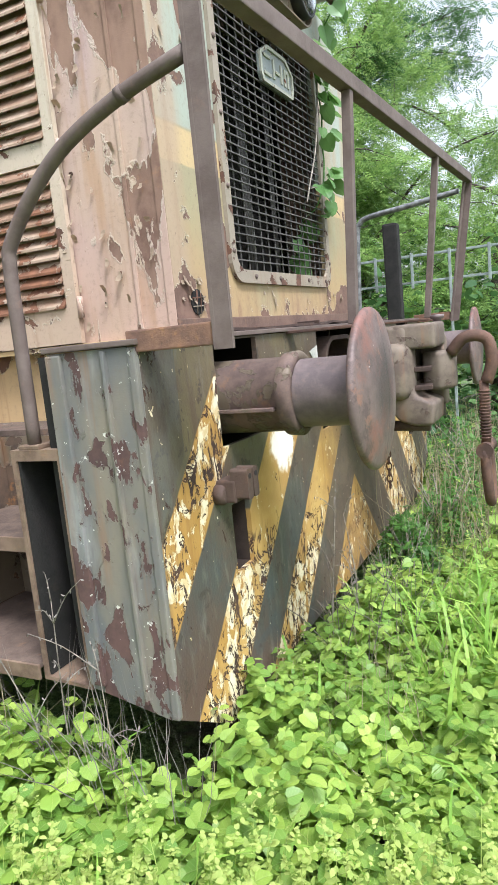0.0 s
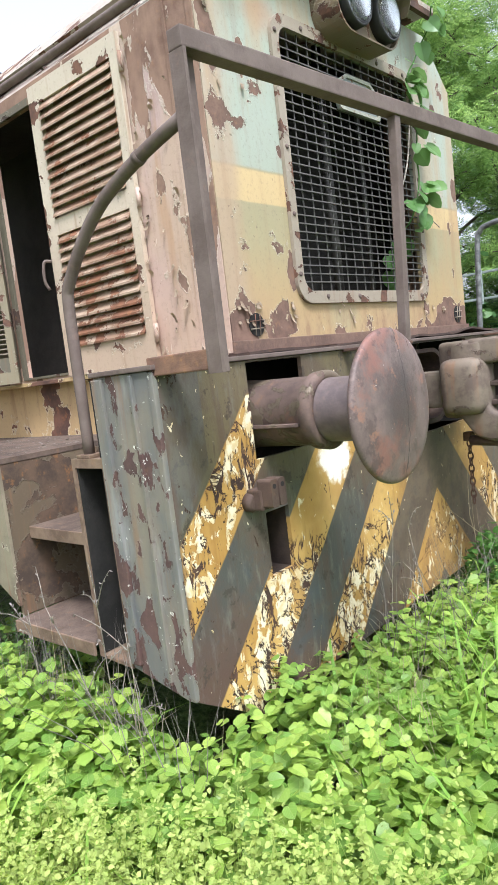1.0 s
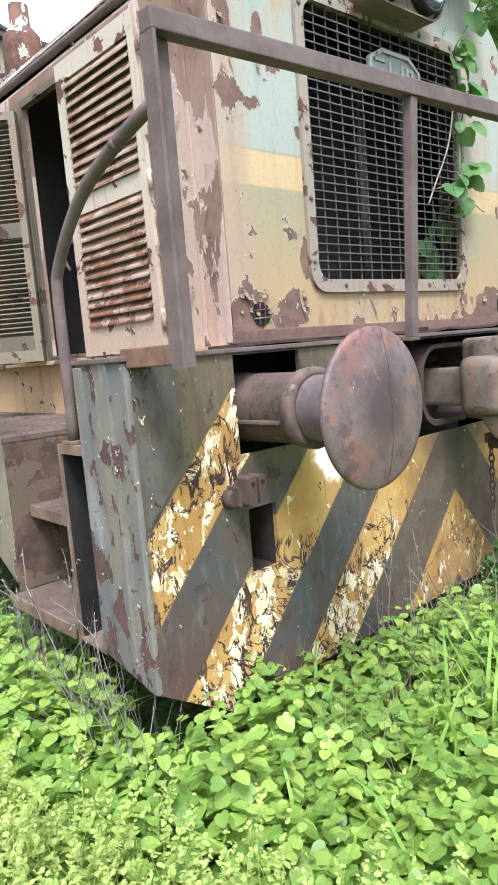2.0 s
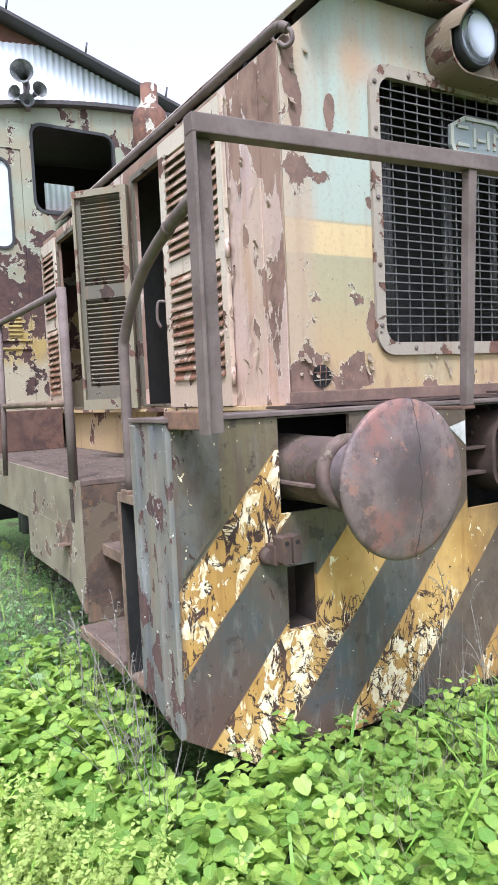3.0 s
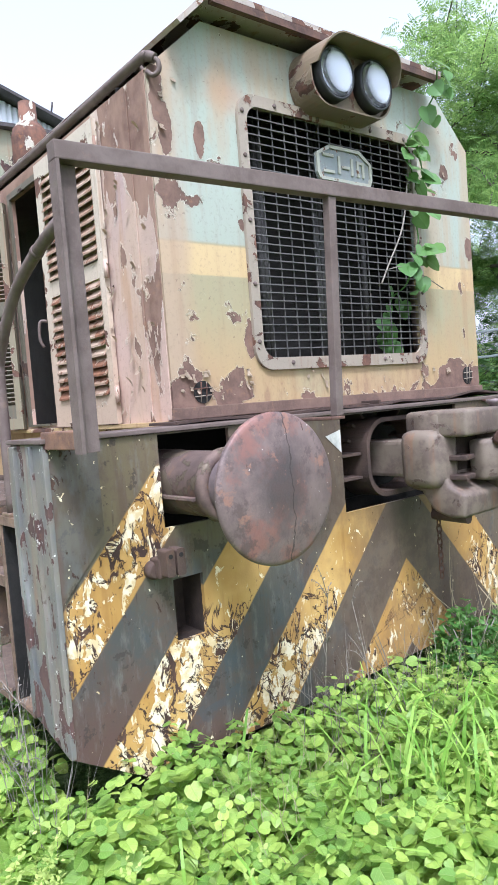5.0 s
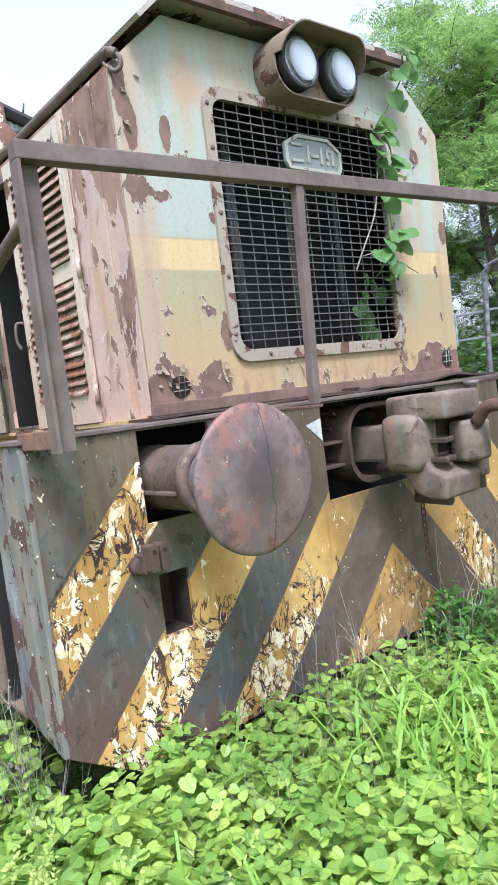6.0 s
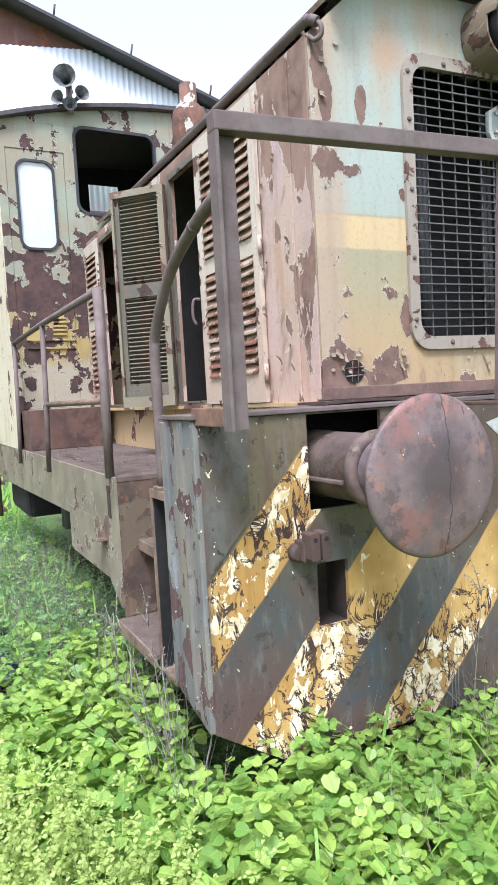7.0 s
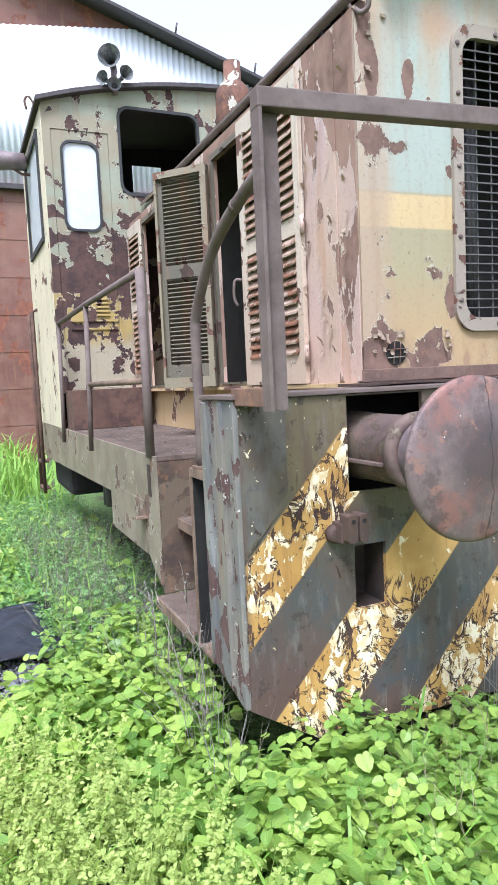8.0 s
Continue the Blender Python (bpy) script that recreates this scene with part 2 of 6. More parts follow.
def stripe_material():
    """Chevrons in ochre and grey-green, worst flaked in the ochre, over pale primer and dark rust."""
    k = Mat("hazard_stripe_paint")
    x, y, z = k.axes()

    def inv(v):
        return k.math("SUBTRACT", 1.0, v)

    def mul(a, b):
        return k.math("MULTIPLY", a, b)

    def add(a, b):
        return k.math("ADD", a, b)

    u = k.math("ABSOLUTE", k.math("SUBTRACT", y, 1.58))
    c = add(z, k.math("SUBTRACT", mul(u, 1.1), 1.738))
    c = add(c, mul(k.math("SUBTRACT", k.noise(7, 4, 0.6), 0.5), 0.016))
    m = 0.0
    for lo, hi in ((0.45, 0.71), (-0.19, 0.135), (-0.80, -0.485), (-1.55, -1.18)):
        m = add(m, mul(k.step(c, lo - 0.006, lo + 0.006), inv(k.step(c, hi - 0.006, hi + 0.006))))
    m = mul(m, inv(k.step(add(z, mul(k.step(y, 1.05, 1.10), 0.09)), 1.09, 1.12)))
    # dark paint: olive above, blue-grey below, brown in the middle and at the foot
    dark = k.mix(k.step(add(z, mul(k.noise(3, 3), 0.3)), 0.70, 1.15), (0.066, 0.066, 0.060), (0.135, 0.108, 0.060))
    dark = k.mix(mul(k.step(k.noise(4, 5), 0.50, 0.66), mul(inv(k.step(z, 0.75, 1.0)), 0.45)), dark, (0.060, 0.076, 0.084))
    dark = k.mix(mul(k.step(k.noise(4.3, 8, 0.68, shift=(2, 8, 1)), 0.47, 0.60), 0.75), dark, (0.094, 0.066, 0.050))
    dark = k.mix(mul(k.step(add(y, mul(k.noise(4, 5), 0.6)), 1.3, 1.8), 0.8), dark, (0.125, 0.092, 0.062))
    foot = inv(k.step(add(add(z, mul(y, 0.45)), mul(k.noise(5, 6, 0.6), 0.35)), 0.48, 0.85))
    dark = k.mix(mul(foot, 0.8), dark, (0.088, 0.050, 0.042))
    dark = k.mix(mul(k.step(k.noise(26, 6, 0.7, stretch=(1, 1, 0.3), shift=(6, 1, 1)), 0.50, 0.70), 0.6), dark, (0.16, 0.152, 0.13))
    dark = k.mix(mul(k.step(k.noise(15, 5, 0.6, stretch=(1, 1, 0.09), shift=(4, 9, 1)), 0.50, 0.64), 0.55), dark, (0.088, 0.056, 0.042))
    dark = k.mix(mul(k.step(k.noise(6, 9, 0.7, shift=(9, 3, 7), distort=0.6), 0.53, 0.60), mul(inv(k.step(z, 0.70, 0.95)), 0.5)), dark, (0.055, 0.068, 0.076))
    dark = k.mix(mul(k.step(k.noise(13, 7, 0.7, shift=(7, 4, 2)), 0.57, 0.61), 0.7), dark, (0.042, 0.032, 0.028))
    # ochre paint with rusty runs
    yel = k.mix(k.step(k.noise(3.0, 4), 0.35, 0.66), (0.38, 0.215, 0.055), (0.52, 0.335, 0.11))
    yel = k.mix(mul(k.step(k.noise(22, 4, 0.6, stretch=(1, 1, 0.10)), 0.52, 0.70), 0.5), yel, (0.25, 0.125, 0.035))
    yel = k.mix(mul(k.step(k.noise(2.6, 4, 0.55, shift=(1, 4, 9)), 0.50, 0.68), 0.55), yel, (0.34, 0.19, 0.065))
    mid_y = k.math("ABSOLUTE", k.math("SUBTRACT", add(y, mul(k.math("SUBTRACT", k.noise(4, 5, 0.6, shift=(1, 2, 8)), 0.5), 0.4)), 1.62))
    central = inv(k.step(mid_y, 0.30, 0.75))
    dark = k.mix(mul(central, 0.75), dark, k.mix(k.step(k.noise(9, 7, 0.68, shift=(4, 4, 6)), 0.42, 0.60), (0.128, 0.092, 0.063), (0.082, 0.058, 0.043)))
    yel = k.mix(mul(central, mul(k.step(k.noise(4.5, 7, 0.65, shift=(8, 5, 3)), 0.42, 0.60), 0.65)), yel, (0.255, 0.15, 0.06))
    strip = mul(inv(k.step(y, 0.160, 0.166)), k.step(add(z, mul(y, -1.1)), 0.74, 0.76))
    dark = k.mix(mul(strip, 0.55), dark, k.mix(k.step(k.noise(11, 6, 0.65, stretch=(1, 1, 0.5)), 0.42, 0.6), (0.098, 0.100, 0.098), (0.060, 0.050, 0.044)))
    col = k.mix(m, dark, yel)
    drip = k.step(k.noise(34, 5, 0.6, stretch=(1, 1, 0.05), shift=(2, 3, 3)), 0.63, 0.68)
    runs = mul(drip, k.step(k.noise(5, 4, 0.6, shift=(9, 1, 5)), 0.46, 0.58))
    col = k.mix(mul(runs, 0.85), col, (0.05, 0.032, 0.024))
    oil = mul(inv(k.step(mid_y, 0.22, 0.50)), k.step(add(z, mul(k.noise(6, 5, 0.6, stretch=(1, 1, 0.4), shift=(3, 3, 1)), 0.30)), 0.78, 0.98))
    col = k.mix(mul(oil, 0.7), col, (0.062, 0.046, 0.036))
    # where the ochre has let go
    low = inv(k.step(z, 0.45, 0.70))
    first = mul(inv(k.step(y, 0.36, 0.50)), k.step(z, 0.40, 0.52))
    zone = k.math("MAXIMUM", low, mul(first, 0.95))
    patch = k.step(k.noise(3.6, 3, 0.5, shift=(0, 1.3, 0.4)), 0.30, 0.52)
    middle = mul(inv(k.step(k.math("ABSOLUTE", k.math("SUBTRACT", y, 1.62)), 0.25, 0.70)), 0.6)
    wear = mul(mul(add(0.10, mul(m, 0.95)), mul(add(0.30, mul(patch, 0.70)), add(0.12, mul(zone, 0.88)))), inv(middle))
    corner = mul(mul(inv(k.step(y, 0.07, 0.14)), k.step(z, 0.98, 1.06)), k.step(k.noise(8, 5, 0.6, shift=(1, 1, 1)), 0.42, 0.54))
    wear = k.math("MAXIMUM", wear, mul(corner, 0.9))
    dy, dz = k.math("SUBTRACT", y, 0.80), k.math("SUBTRACT", z, 0.83)
    d = k.math("SQRT", add(mul(dy, dy), mul(mul(dz, dz), 1.8)))
    bald = mul(inv(k.step(add(d, mul(k.noise(13, 6, 0.65), 0.16)), 0.16, 0.20)), m)
    n1 = add(k.noise(15, 10, 0.66, stretch=(1, 1, 0.62), distort=0.5), mul(wear, 0.128))
    n1 = k.math("SUBTRACT", n1, mul(mul(inv(m), inv(corner)), 0.055))
    pale = k.math("MAXIMUM", k.step(n1, 0.632, 0.640), bald)
    dots = k.step(k.noise(38, 3, 0.6, shift=(1, 1, 4)), 0.70, 0.71)
    prim = k.mix(k.step(k.noise(26, 4), 0.4, 0.6), (0.80, 0.72, 0.52), (0.62, 0.49, 0.27))
    prim = k.mix(mul(bald, 0.8), prim, (0.86, 0.84, 0.78))
    col = k.mix(mul(k.math("MAXIMUM", pale, dots), 0.92), col, prim)
    # bare rust inside the flaked places, and the forked cracks round it
    n2 = add(k.noise(20, 10, 0.70, stretch=(1, 1, 0.5), shift=(5, 3, 8), distort=1.2), mul(wear, 0.105))
    bare = mul(k.step(n2, 0.650, 0.658), inv(mul(bald, 0.8)))
    crack = k.math("ABSOLUTE", k.math("SUBTRACT", k.noise(4.2, 7, 0.62, shift=(8, 2, 6), distort=1.2), 0.5))
    crack = mul(inv(k.step(crack, 0.006, 0.012)), k.step(wear, 0.28, 0.5))
    bare = k.math("MAXIMUM", bare, mul(crack, inv(bald)))
    col = k.mix(bare, col, rust_color(k, (0.040, 0.024, 0.018), (0.085, 0.047, 0.032), (0.16, 0.075, 0.035)))
    edge = mul(inv(k.step(add(y, mul(k.noise(9, 5), 0.05)), 0.03, 0.06)), 0.7)
    col = k.mix(mul(edge, inv(corner)), col, (0.105, 0.064, 0.050))
    h = k.math("SUBTRACT", mul(k.noise(140, 3), 0.25), add(mul(pale, 0.6), bare))
    k.bump(h, 0.8, 0.004)
    return k.done(col, k.mix(bare, (0.5, 0.5, 0.5), (0.85, 0.85, 0.85)), 0.0, 0.35)


def wing_paint(k):
    c = k.mix(k.step(k.noise(3.0, 5, 0.6, stretch=(1, 1, 0.35)), 0.40, 0.60), (0.115, 0.122, 0.124), (0.21, 0.185, 0.14))
    return k.mix(k.math("MULTIPLY", k.step(k.noise(9, 5, 0.6, stretch=(1, 1, 0.2), shift=(3, 2, 2)), 0.5, 0.68), 0.65), c, (0.30, 0.30, 0.28))


def wing_loss(k):
    """The lower end has lost more of its paint."""
    x, y, z = k.axes()
    return k.math("MULTIPLY", k.math("SUBTRACT", 1.0, k.step(z, 0.25, 0.8)), 0.07)


def cab_paint(k):
    x, y, z = k.axes()
    c = k.mix(k.step(z, 1.95, 2.1), (0.36, 0.265, 0.085), (0.245, 0.262, 0.185))
    c = k.mix(k.math("MULTIPLY", k.step(k.noise(2.6, 5, 0.6, shift=(3, 1, 4)), 0.46, 0.62), 0.7), c, (0.25, 0.20, 0.125))
    return k.mix(k.step(z, 1.55, 1.65), (0.36, 0.315, 0.22), c)


def cab_loss(k):
    x, y, z = k.axes()
    mid = k.math("SUBTRACT", 1.0, k.math("MULTIPLY", k.math("ABSOLUTE", k.math("SUBTRACT", z, 2.12)), 1.25), True)
    return k.math("MULTIPLY", mid, 0.165)


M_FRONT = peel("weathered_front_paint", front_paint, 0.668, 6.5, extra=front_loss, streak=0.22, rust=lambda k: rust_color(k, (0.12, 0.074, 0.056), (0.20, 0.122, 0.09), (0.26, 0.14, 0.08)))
M_SIDE = peel("faded_pink_side_paint", side_paint, 0.565, 3.4, streak=0.4, extra=side_loss, rust=lambda k: k.mix(k.step(k.noise(5, 5, 0.6, stretch=(1, 1, 0.4), shift=(2, 2, 2)), 0.42, 0.62), rust_color(k, (0.15, 0.088, 0.064), (0.235, 0.148, 0.108), (0.30, 0.16, 0.08)), (0.275, 0.175, 0.125)), shift=(0, 0, 3), stretch=(1.6, 1.6, 0.7), curls=0.3)
M_ROOF = peel("rusty_roof_paint", (0.40, 0.37, 0.30), 0.50, 4.5, streak=0.5)
M_EAVE = peel("weathered_roof_cover_paint", (0.36, 0.31, 0.265), 0.565, 6.0, streak=0.6)
M_STRIPE = stripe_material()
M_WING = peel("grey_green_buffer_beam_paint", wing_paint, 0.575, 14.0, curls=0.08, specks=0.9, streak=0.6, extra=wing_loss, rust=lambda k: rust_color(k, (0.07, 0.042, 0.038), (0.115, 0.066, 0.056), (0.16, 0.085, 0.055)), shift=(3, 0, 0), stretch=(1, 1, 0.5))
M_SILL = peel("grey_sill_paint", lambda k: k.mix(k.step(k.noise(4, 5, 0.6), 0.42, 0.6), (0.165, 0.138, 0.10), (0.24, 0.205, 0.145)), 0.575, 5.5, streak=0.9, shift=(1, 0, 5), curls=0.35, rust=lambda k: rust_color(k, (0.10, 0.068, 0.05), (0.19, 0.125, 0.085), (0.28, 0.16, 0.075)))
M_LEAFRAME = peel("pale_olive_door_frame_paint", (0.20, 0.172, 0.112), 0.58, 7.0, streak=0.7, curls=0.2)
M_CREAM = peel("cream_louvre_paint", lambda k: k.mix(k.step(k.axes()[2], 1.3, 2.1), (0.46, 0.34, 0.25), (0.52, 0.45, 0.35)), 0.60, 7.0, streak=0.6)
M_LOUVRE = peel("rusty_louvre_paint", lambda k: k.mix(k.step(k.noise(6, 5, 0.6, stretch=(1, 1, 2.5)), 0.42, 0.58), (0.38, 0.275, 0.20), (0.26, 0.155, 0.10)), 0.58, 9.0, streak=0.5, curls=0.12, extra=lambda k: k.math("MULTIPLY", k.math("SUBTRACT", 1.0, k.step(k.axes()[2], 1.35, 1.95)), 0.10), rust=lambda k: rust_color(k, (0.11, 0.05, 0.03), (0.22, 0.10, 0.055), (0.34, 0.16, 0.07)))
M_BASE = peel("ochre_hood_base_paint", (0.46, 0.32, 0.16), 0.57, 4.0, streak=0.6)
M_CAB = peel("green_yellow_cab_paint", cab_paint, 0.575, 6.5, extra=cab_loss, streak=0.45, rust=lambda k: rust_color(k, (0.045, 0.028, 0.026), (0.09, 0.05, 0.04), (0.15, 0.08, 0.05)))
M_CABSIDE = peel("cream_cab_side_paint", (0.62, 0.55, 0.38), 0.60, 4.0, streak=0.7)
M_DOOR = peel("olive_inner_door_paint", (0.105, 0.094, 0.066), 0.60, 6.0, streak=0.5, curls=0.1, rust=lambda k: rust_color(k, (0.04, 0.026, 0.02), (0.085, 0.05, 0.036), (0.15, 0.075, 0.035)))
M_POST = plain_rust("brown_rail_steel", (0.10, 0.072, 0.061), (0.15, 0.114, 0.099), (0.18, 0.115, 0.09), 0.7, bump=0.25)
M_RUST = plain_rust("deep_rust", (0.06, 0.035, 0.028), (0.13, 0.072, 0.05), (0.22, 0.11, 0.05))
M_DECK = plain_rust("dark_deck_rust", (0.07, 0.05, 0.04), (0.135, 0.096, 0.075), (0.20, 0.12, 0.07))
M_FOOT = plain_rust("hood_foot_rust", (0.12, 0.076, 0.058), (0.19, 0.12, 0.09), (0.25, 0.14, 0.085))
M_STEPRUST = plain_rust("dry_step_rust", (0.11, 0.072, 0.05), (0.21, 0.145, 0.10), (0.28, 0.16, 0.08))
def disc_material():
    k = Mat("buffer_face_steel")
    x, y, z = k.axes()
    u = k.math("SUBTRACT", k.math("ABSOLUTE", k.math("SUBTRACT", y, 1.62)), 1.115)
    w = k.math("MULTIPLY", k.math("SUBTRACT", z, 1.045), 0.75)
    d = k.math("SQRT", k.math("ADD", k.math("MULTIPLY", u, u), k.math("MULTIPLY", w, w)))
    c = k.mix(k.step(k.noise(7, 6, 0.65), 0.35, 0.65), (0.12, 0.088, 0.080), (0.19, 0.138, 0.126))
    c = k.mix(k.math("MULTIPLY", k.step(k.noise(5.5, 6, 0.65, shift=(4, 6, 1)), 0.50, 0.62), 0.7), c, (0.235, 0.105, 0.08))
    worn = k.math("SUBTRACT", 1.0, k.step(k.math("ADD", d, k.math("MULTIPLY", k.noise(9, 6, 0.7), 0.14)), 0.10, 0.20))
    c = k.mix(k.math("MULTIPLY", worn, 0.85), c, (0.06, 0.05, 0.048))
    c = k.mix(k.math("MULTIPLY", k.step(k.noise(13, 8, 0.72, shift=(2, 2, 7)), 0.52, 0.62), 0.7), c, (0.085, 0.06, 0.054))
    c = k.mix(k.math("MULTIPLY", k.step(k.noise(16, 7, 0.7, shift=(8, 2, 3)), 0.58, 0.66), 0.6), c, (0.30, 0.15, 0.10))
    line = k.math("ABSOLUTE", k.math("ADD", k.math("ADD", u, 0.03), k.math("MULTIPLY", k.math("SUBTRACT", k.noise(7, 5, 0.6), 0.5), 0.07)))
    c = k.mix(k.math("MULTIPLY", k.math("SUBTRACT", 1.0, k.step(line, 0.0012, 0.003)), 0.8), c, (0.04, 0.028, 0.025))
    c = k.mix(k.step(k.noise(34, 5, 0.7, stretch=(1, 1, 0.3)), 0.67, 0.69), c, (0.09, 0.05, 0.04))
    c = k.mix(k.step(k.noise(55, 3, 0.6, shift=(3, 3, 9)), 0.72, 0.73), c, (0.6, 0.55, 0.5))
    k.bump(k.math("ADD", k.noise(130, 4, 0.7), k.math("MULTIPLY", k.noise(14, 4), 1.0)), 0.3, 0.003)
    return k.done(c, 0.55, 0.15, 0.4)


M_DISC = disc_material()
M_BRACKET = plain_rust("orange_bracket_rust", (0.11, 0.065, 0.05), (0.22, 0.12, 0.075), (0.34, 0.17, 0.07), 0.75)
M_WELL = peel("rusty_well_paint", (0.12, 0.09, 0.06), 0.50, 5.0, streak=0.6, curls=0.05, rust=lambda k: rust_color(k, (0.06, 0.042, 0.032), (0.12, 0.078, 0.052), (0.30, 0.14, 0.045)))
M_PLUNGER = plain_rust("buffer_plunger_steel", (0.12, 0.095, 0.095), (0.20, 0.155, 0.15), (0.21, 0.15, 0.13), 0.5, bump=0.15, metal=0.2)
M_HOUSING = peel("buffer_housing_paint", (0.13, 0.10, 0.07), 0.5, 6.0, curls=0.0, streak=0.2, rust=lambda k: rust_color(k, (0.09, 0.062, 0.055), (0.16, 0.11, 0.09), (0.24, 0.13, 0.07)))
M_COUPLER = peel("coupler_cast_steel", lambda k: k.mix(k.step(k.noise(11, 7, 0.65, shift=(2, 6, 4)), 0.40, 0.62), (0.165, 0.13, 0.10), (0.10, 0.073, 0.06)), 0.64, 10.0, curls=0.0, pits=0.35, streak=0.55, rough=0.65, rust=lambda k: rust_color(k, (0.085, 0.058, 0.047), (0.125, 0.088, 0.068), (0.19, 0.11, 0.065)))
# near black: stands for shade inside hollows, also colours dark parts
M_DARK = plain_rust("shade_and_dark_parts", (0.012, 0.011, 0.010), (0.022, 0.02, 0.018), (0.03, 0.022, 0.018), 0.9)
M_LUG = plain_rust("dark_cast_rust", (0.045, 0.03, 0.025), (0.085, 0.055, 0.042), (0.15, 0.08, 0.045))
# rust darkened so that its colour carries the shade of recesses
M_RECESS_SHADE = plain_rust("shaded_recess_rust", (0.028, 0.02, 0.016), (0.05, 0.034, 0.026), (0.09, 0.05, 0.03), 0.9)
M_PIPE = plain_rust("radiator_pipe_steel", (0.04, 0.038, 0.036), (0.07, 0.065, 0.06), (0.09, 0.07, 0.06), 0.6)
M_MESH = plain_rust("weathered_wire", (0.075, 0.071, 0.068), (0.115, 0.108, 0.10), (0.13, 0.10, 0.075), 0.6)
M_GFRAME = peel("grille_frame_paint", (0.29, 0.245, 0.19), 0.575, 12.0, curls=0.15, streak=0.5)
M_LAMP = peel("lamp_housing_paint", (0.185, 0.14, 0.09), 0.62, 5.0, streak=0.6, curls=0.1)
M_BADGE = peel("badge_paint", (0.20, 0.225, 0.22), 0.63, 18.0, streak=0.1)
M_BADGE_LT = peel("badge_relief_paint", (0.33, 0.335, 0.27), 0.62, 20.0, streak=0.1)


def simple(name, color, rough, metal=0.0, var=0.15, scale=30, bump=0.2):
    k = Mat(name)
    d = tuple(c * (1 - var * 2) for c in color)
    c = k.mix(k.step(k.noise(scale, 5, 0.65), 0.35, 0.65), d, color)
    c = k.mix(k.math("MULTIPLY", k.step(k.noise(scale / 9, 4), 0.4, 0.7), 0.5), c, d)
    k.bump(k.noise(scale * 3, 3), bump, 0.003)
    return k.done(c, rough, metal)


M_OLDWHITE = simple("old_white_paint", (0.58, 0.57, 0.51), 0.6, 0, 0.2, 18)
M_HORN = simple("dull_horn_alloy", (0.27, 0.275, 0.275), 0.45, 0.3, 0.3, 25)
M_RUBBER = simple("black_rubber", (0.03, 0.03, 0.03), 0.7)
M_CHROME = simple("lamp_reflector", (0.92, 0.93, 0.95), 0.4, 0.6, 0.03, 30, 0.0)
M_SHEET = simple("galvanised_sheet", (0.88, 0.91, 0.93), 0.5, 0.0, 0.08, 2)
M_SHEDRUST = peel("rusted_shed_sheet", lambda k: k.mix(k.step(k.noise(0.9, 6, 0.65), 0.4, 0.6), (0.135, 0.055, 0.040), (0.20, 0.095, 0.068)), 0.56, 1.6, streak=0.9, curls=0.0, rust=lambda k: rust_color(k, (0.16, 0.06, 0.04), (0.24, 0.10, 0.06), (0.40, 0.2, 0.08)))
M_SHEDROOF = simple("dark_shed_roof", (0.07, 0.06, 0.06), 0.8)
M_BALLAST = simple("ballast_stone", (0.22, 0.22, 0.22), 0.9, 0, 0.3, 40)
M_TARP = simple("black_tarpaulin", (0.07, 0.078, 0.098), 0.32, 0, 0.2, 12)
def weedy_soil():
    k = Mat("weedy_soil")
    soil = k.mix(k.step(k.noise(14, 6, 0.7), 0.35, 0.65), (0.035, 0.028, 0.018), (0.10, 0.08, 0.05))
    moss = k.mix(k.step(k.noise(35, 5, 0.7), 0.35, 0.65), (0.05, 0.10, 0.02), (0.14, 0.22, 0.06))
    c = k.mix(k.step(k.noise(0.9, 7, 0.65), 0.40, 0.52), soil, moss)
    k.bump(k.math("ADD", k.noise(60, 4, 0.7), k.noise(9, 4)), 1.0, 0.02)
    return k.done(c, 0.95)


M_SOIL = weedy_soil()
M_BARK = simple("grey_bark", (0.12, 0.095, 0.075), 0.9, 0, 0.3, 25, 0.8)
M_TWIG = simple("dry_twig", (0.34, 0.30, 0.25), 0.9, 0, 0.3, 60)
M_FENCE = simple("pale_fence_paint", (0.30, 0.345, 0.32), 0.6, 0, 0.2, 20)


def glassy(name):
    k = Mat(name)
    k.b.inputs["Transmission Weight"].default_value = 1.0
    k.b.inputs["IOR"].default_value = 1.45
    return k.done((0.95, 0.97, 0.97), 0.16)


M_GLASS = glassy("clear_lamp_glass")


def milky(name):
    """Weathered white window sheet that lets light through."""
    k = Mat(name)
    c = k.mix(k.step(k.noise(9, 5), 0.4, 0.7), (0.86, 0.88, 0.88), (0.74, 0.77, 0.77))
    k.done(c, 0.25)
    tr = k.t.nodes.new("ShaderNodeBsdfTranslucent")
    k.put(tr.inputs[0], (0.9, 0.92, 0.92))
    mx = k.t.nodes.new("ShaderNodeMixShader")
    mx.inputs[0].default_value = 0.5
    k.t.links.new(k.b.outputs[0], mx.inputs[1])
    k.t.links.new(tr.outputs[0], mx.inputs[2])
    k.t.links.new(mx.outputs[0], k.t.nodes["Material Output"].inputs[0])
    return k.m


M_PANE = milky("milky_window_sheet")


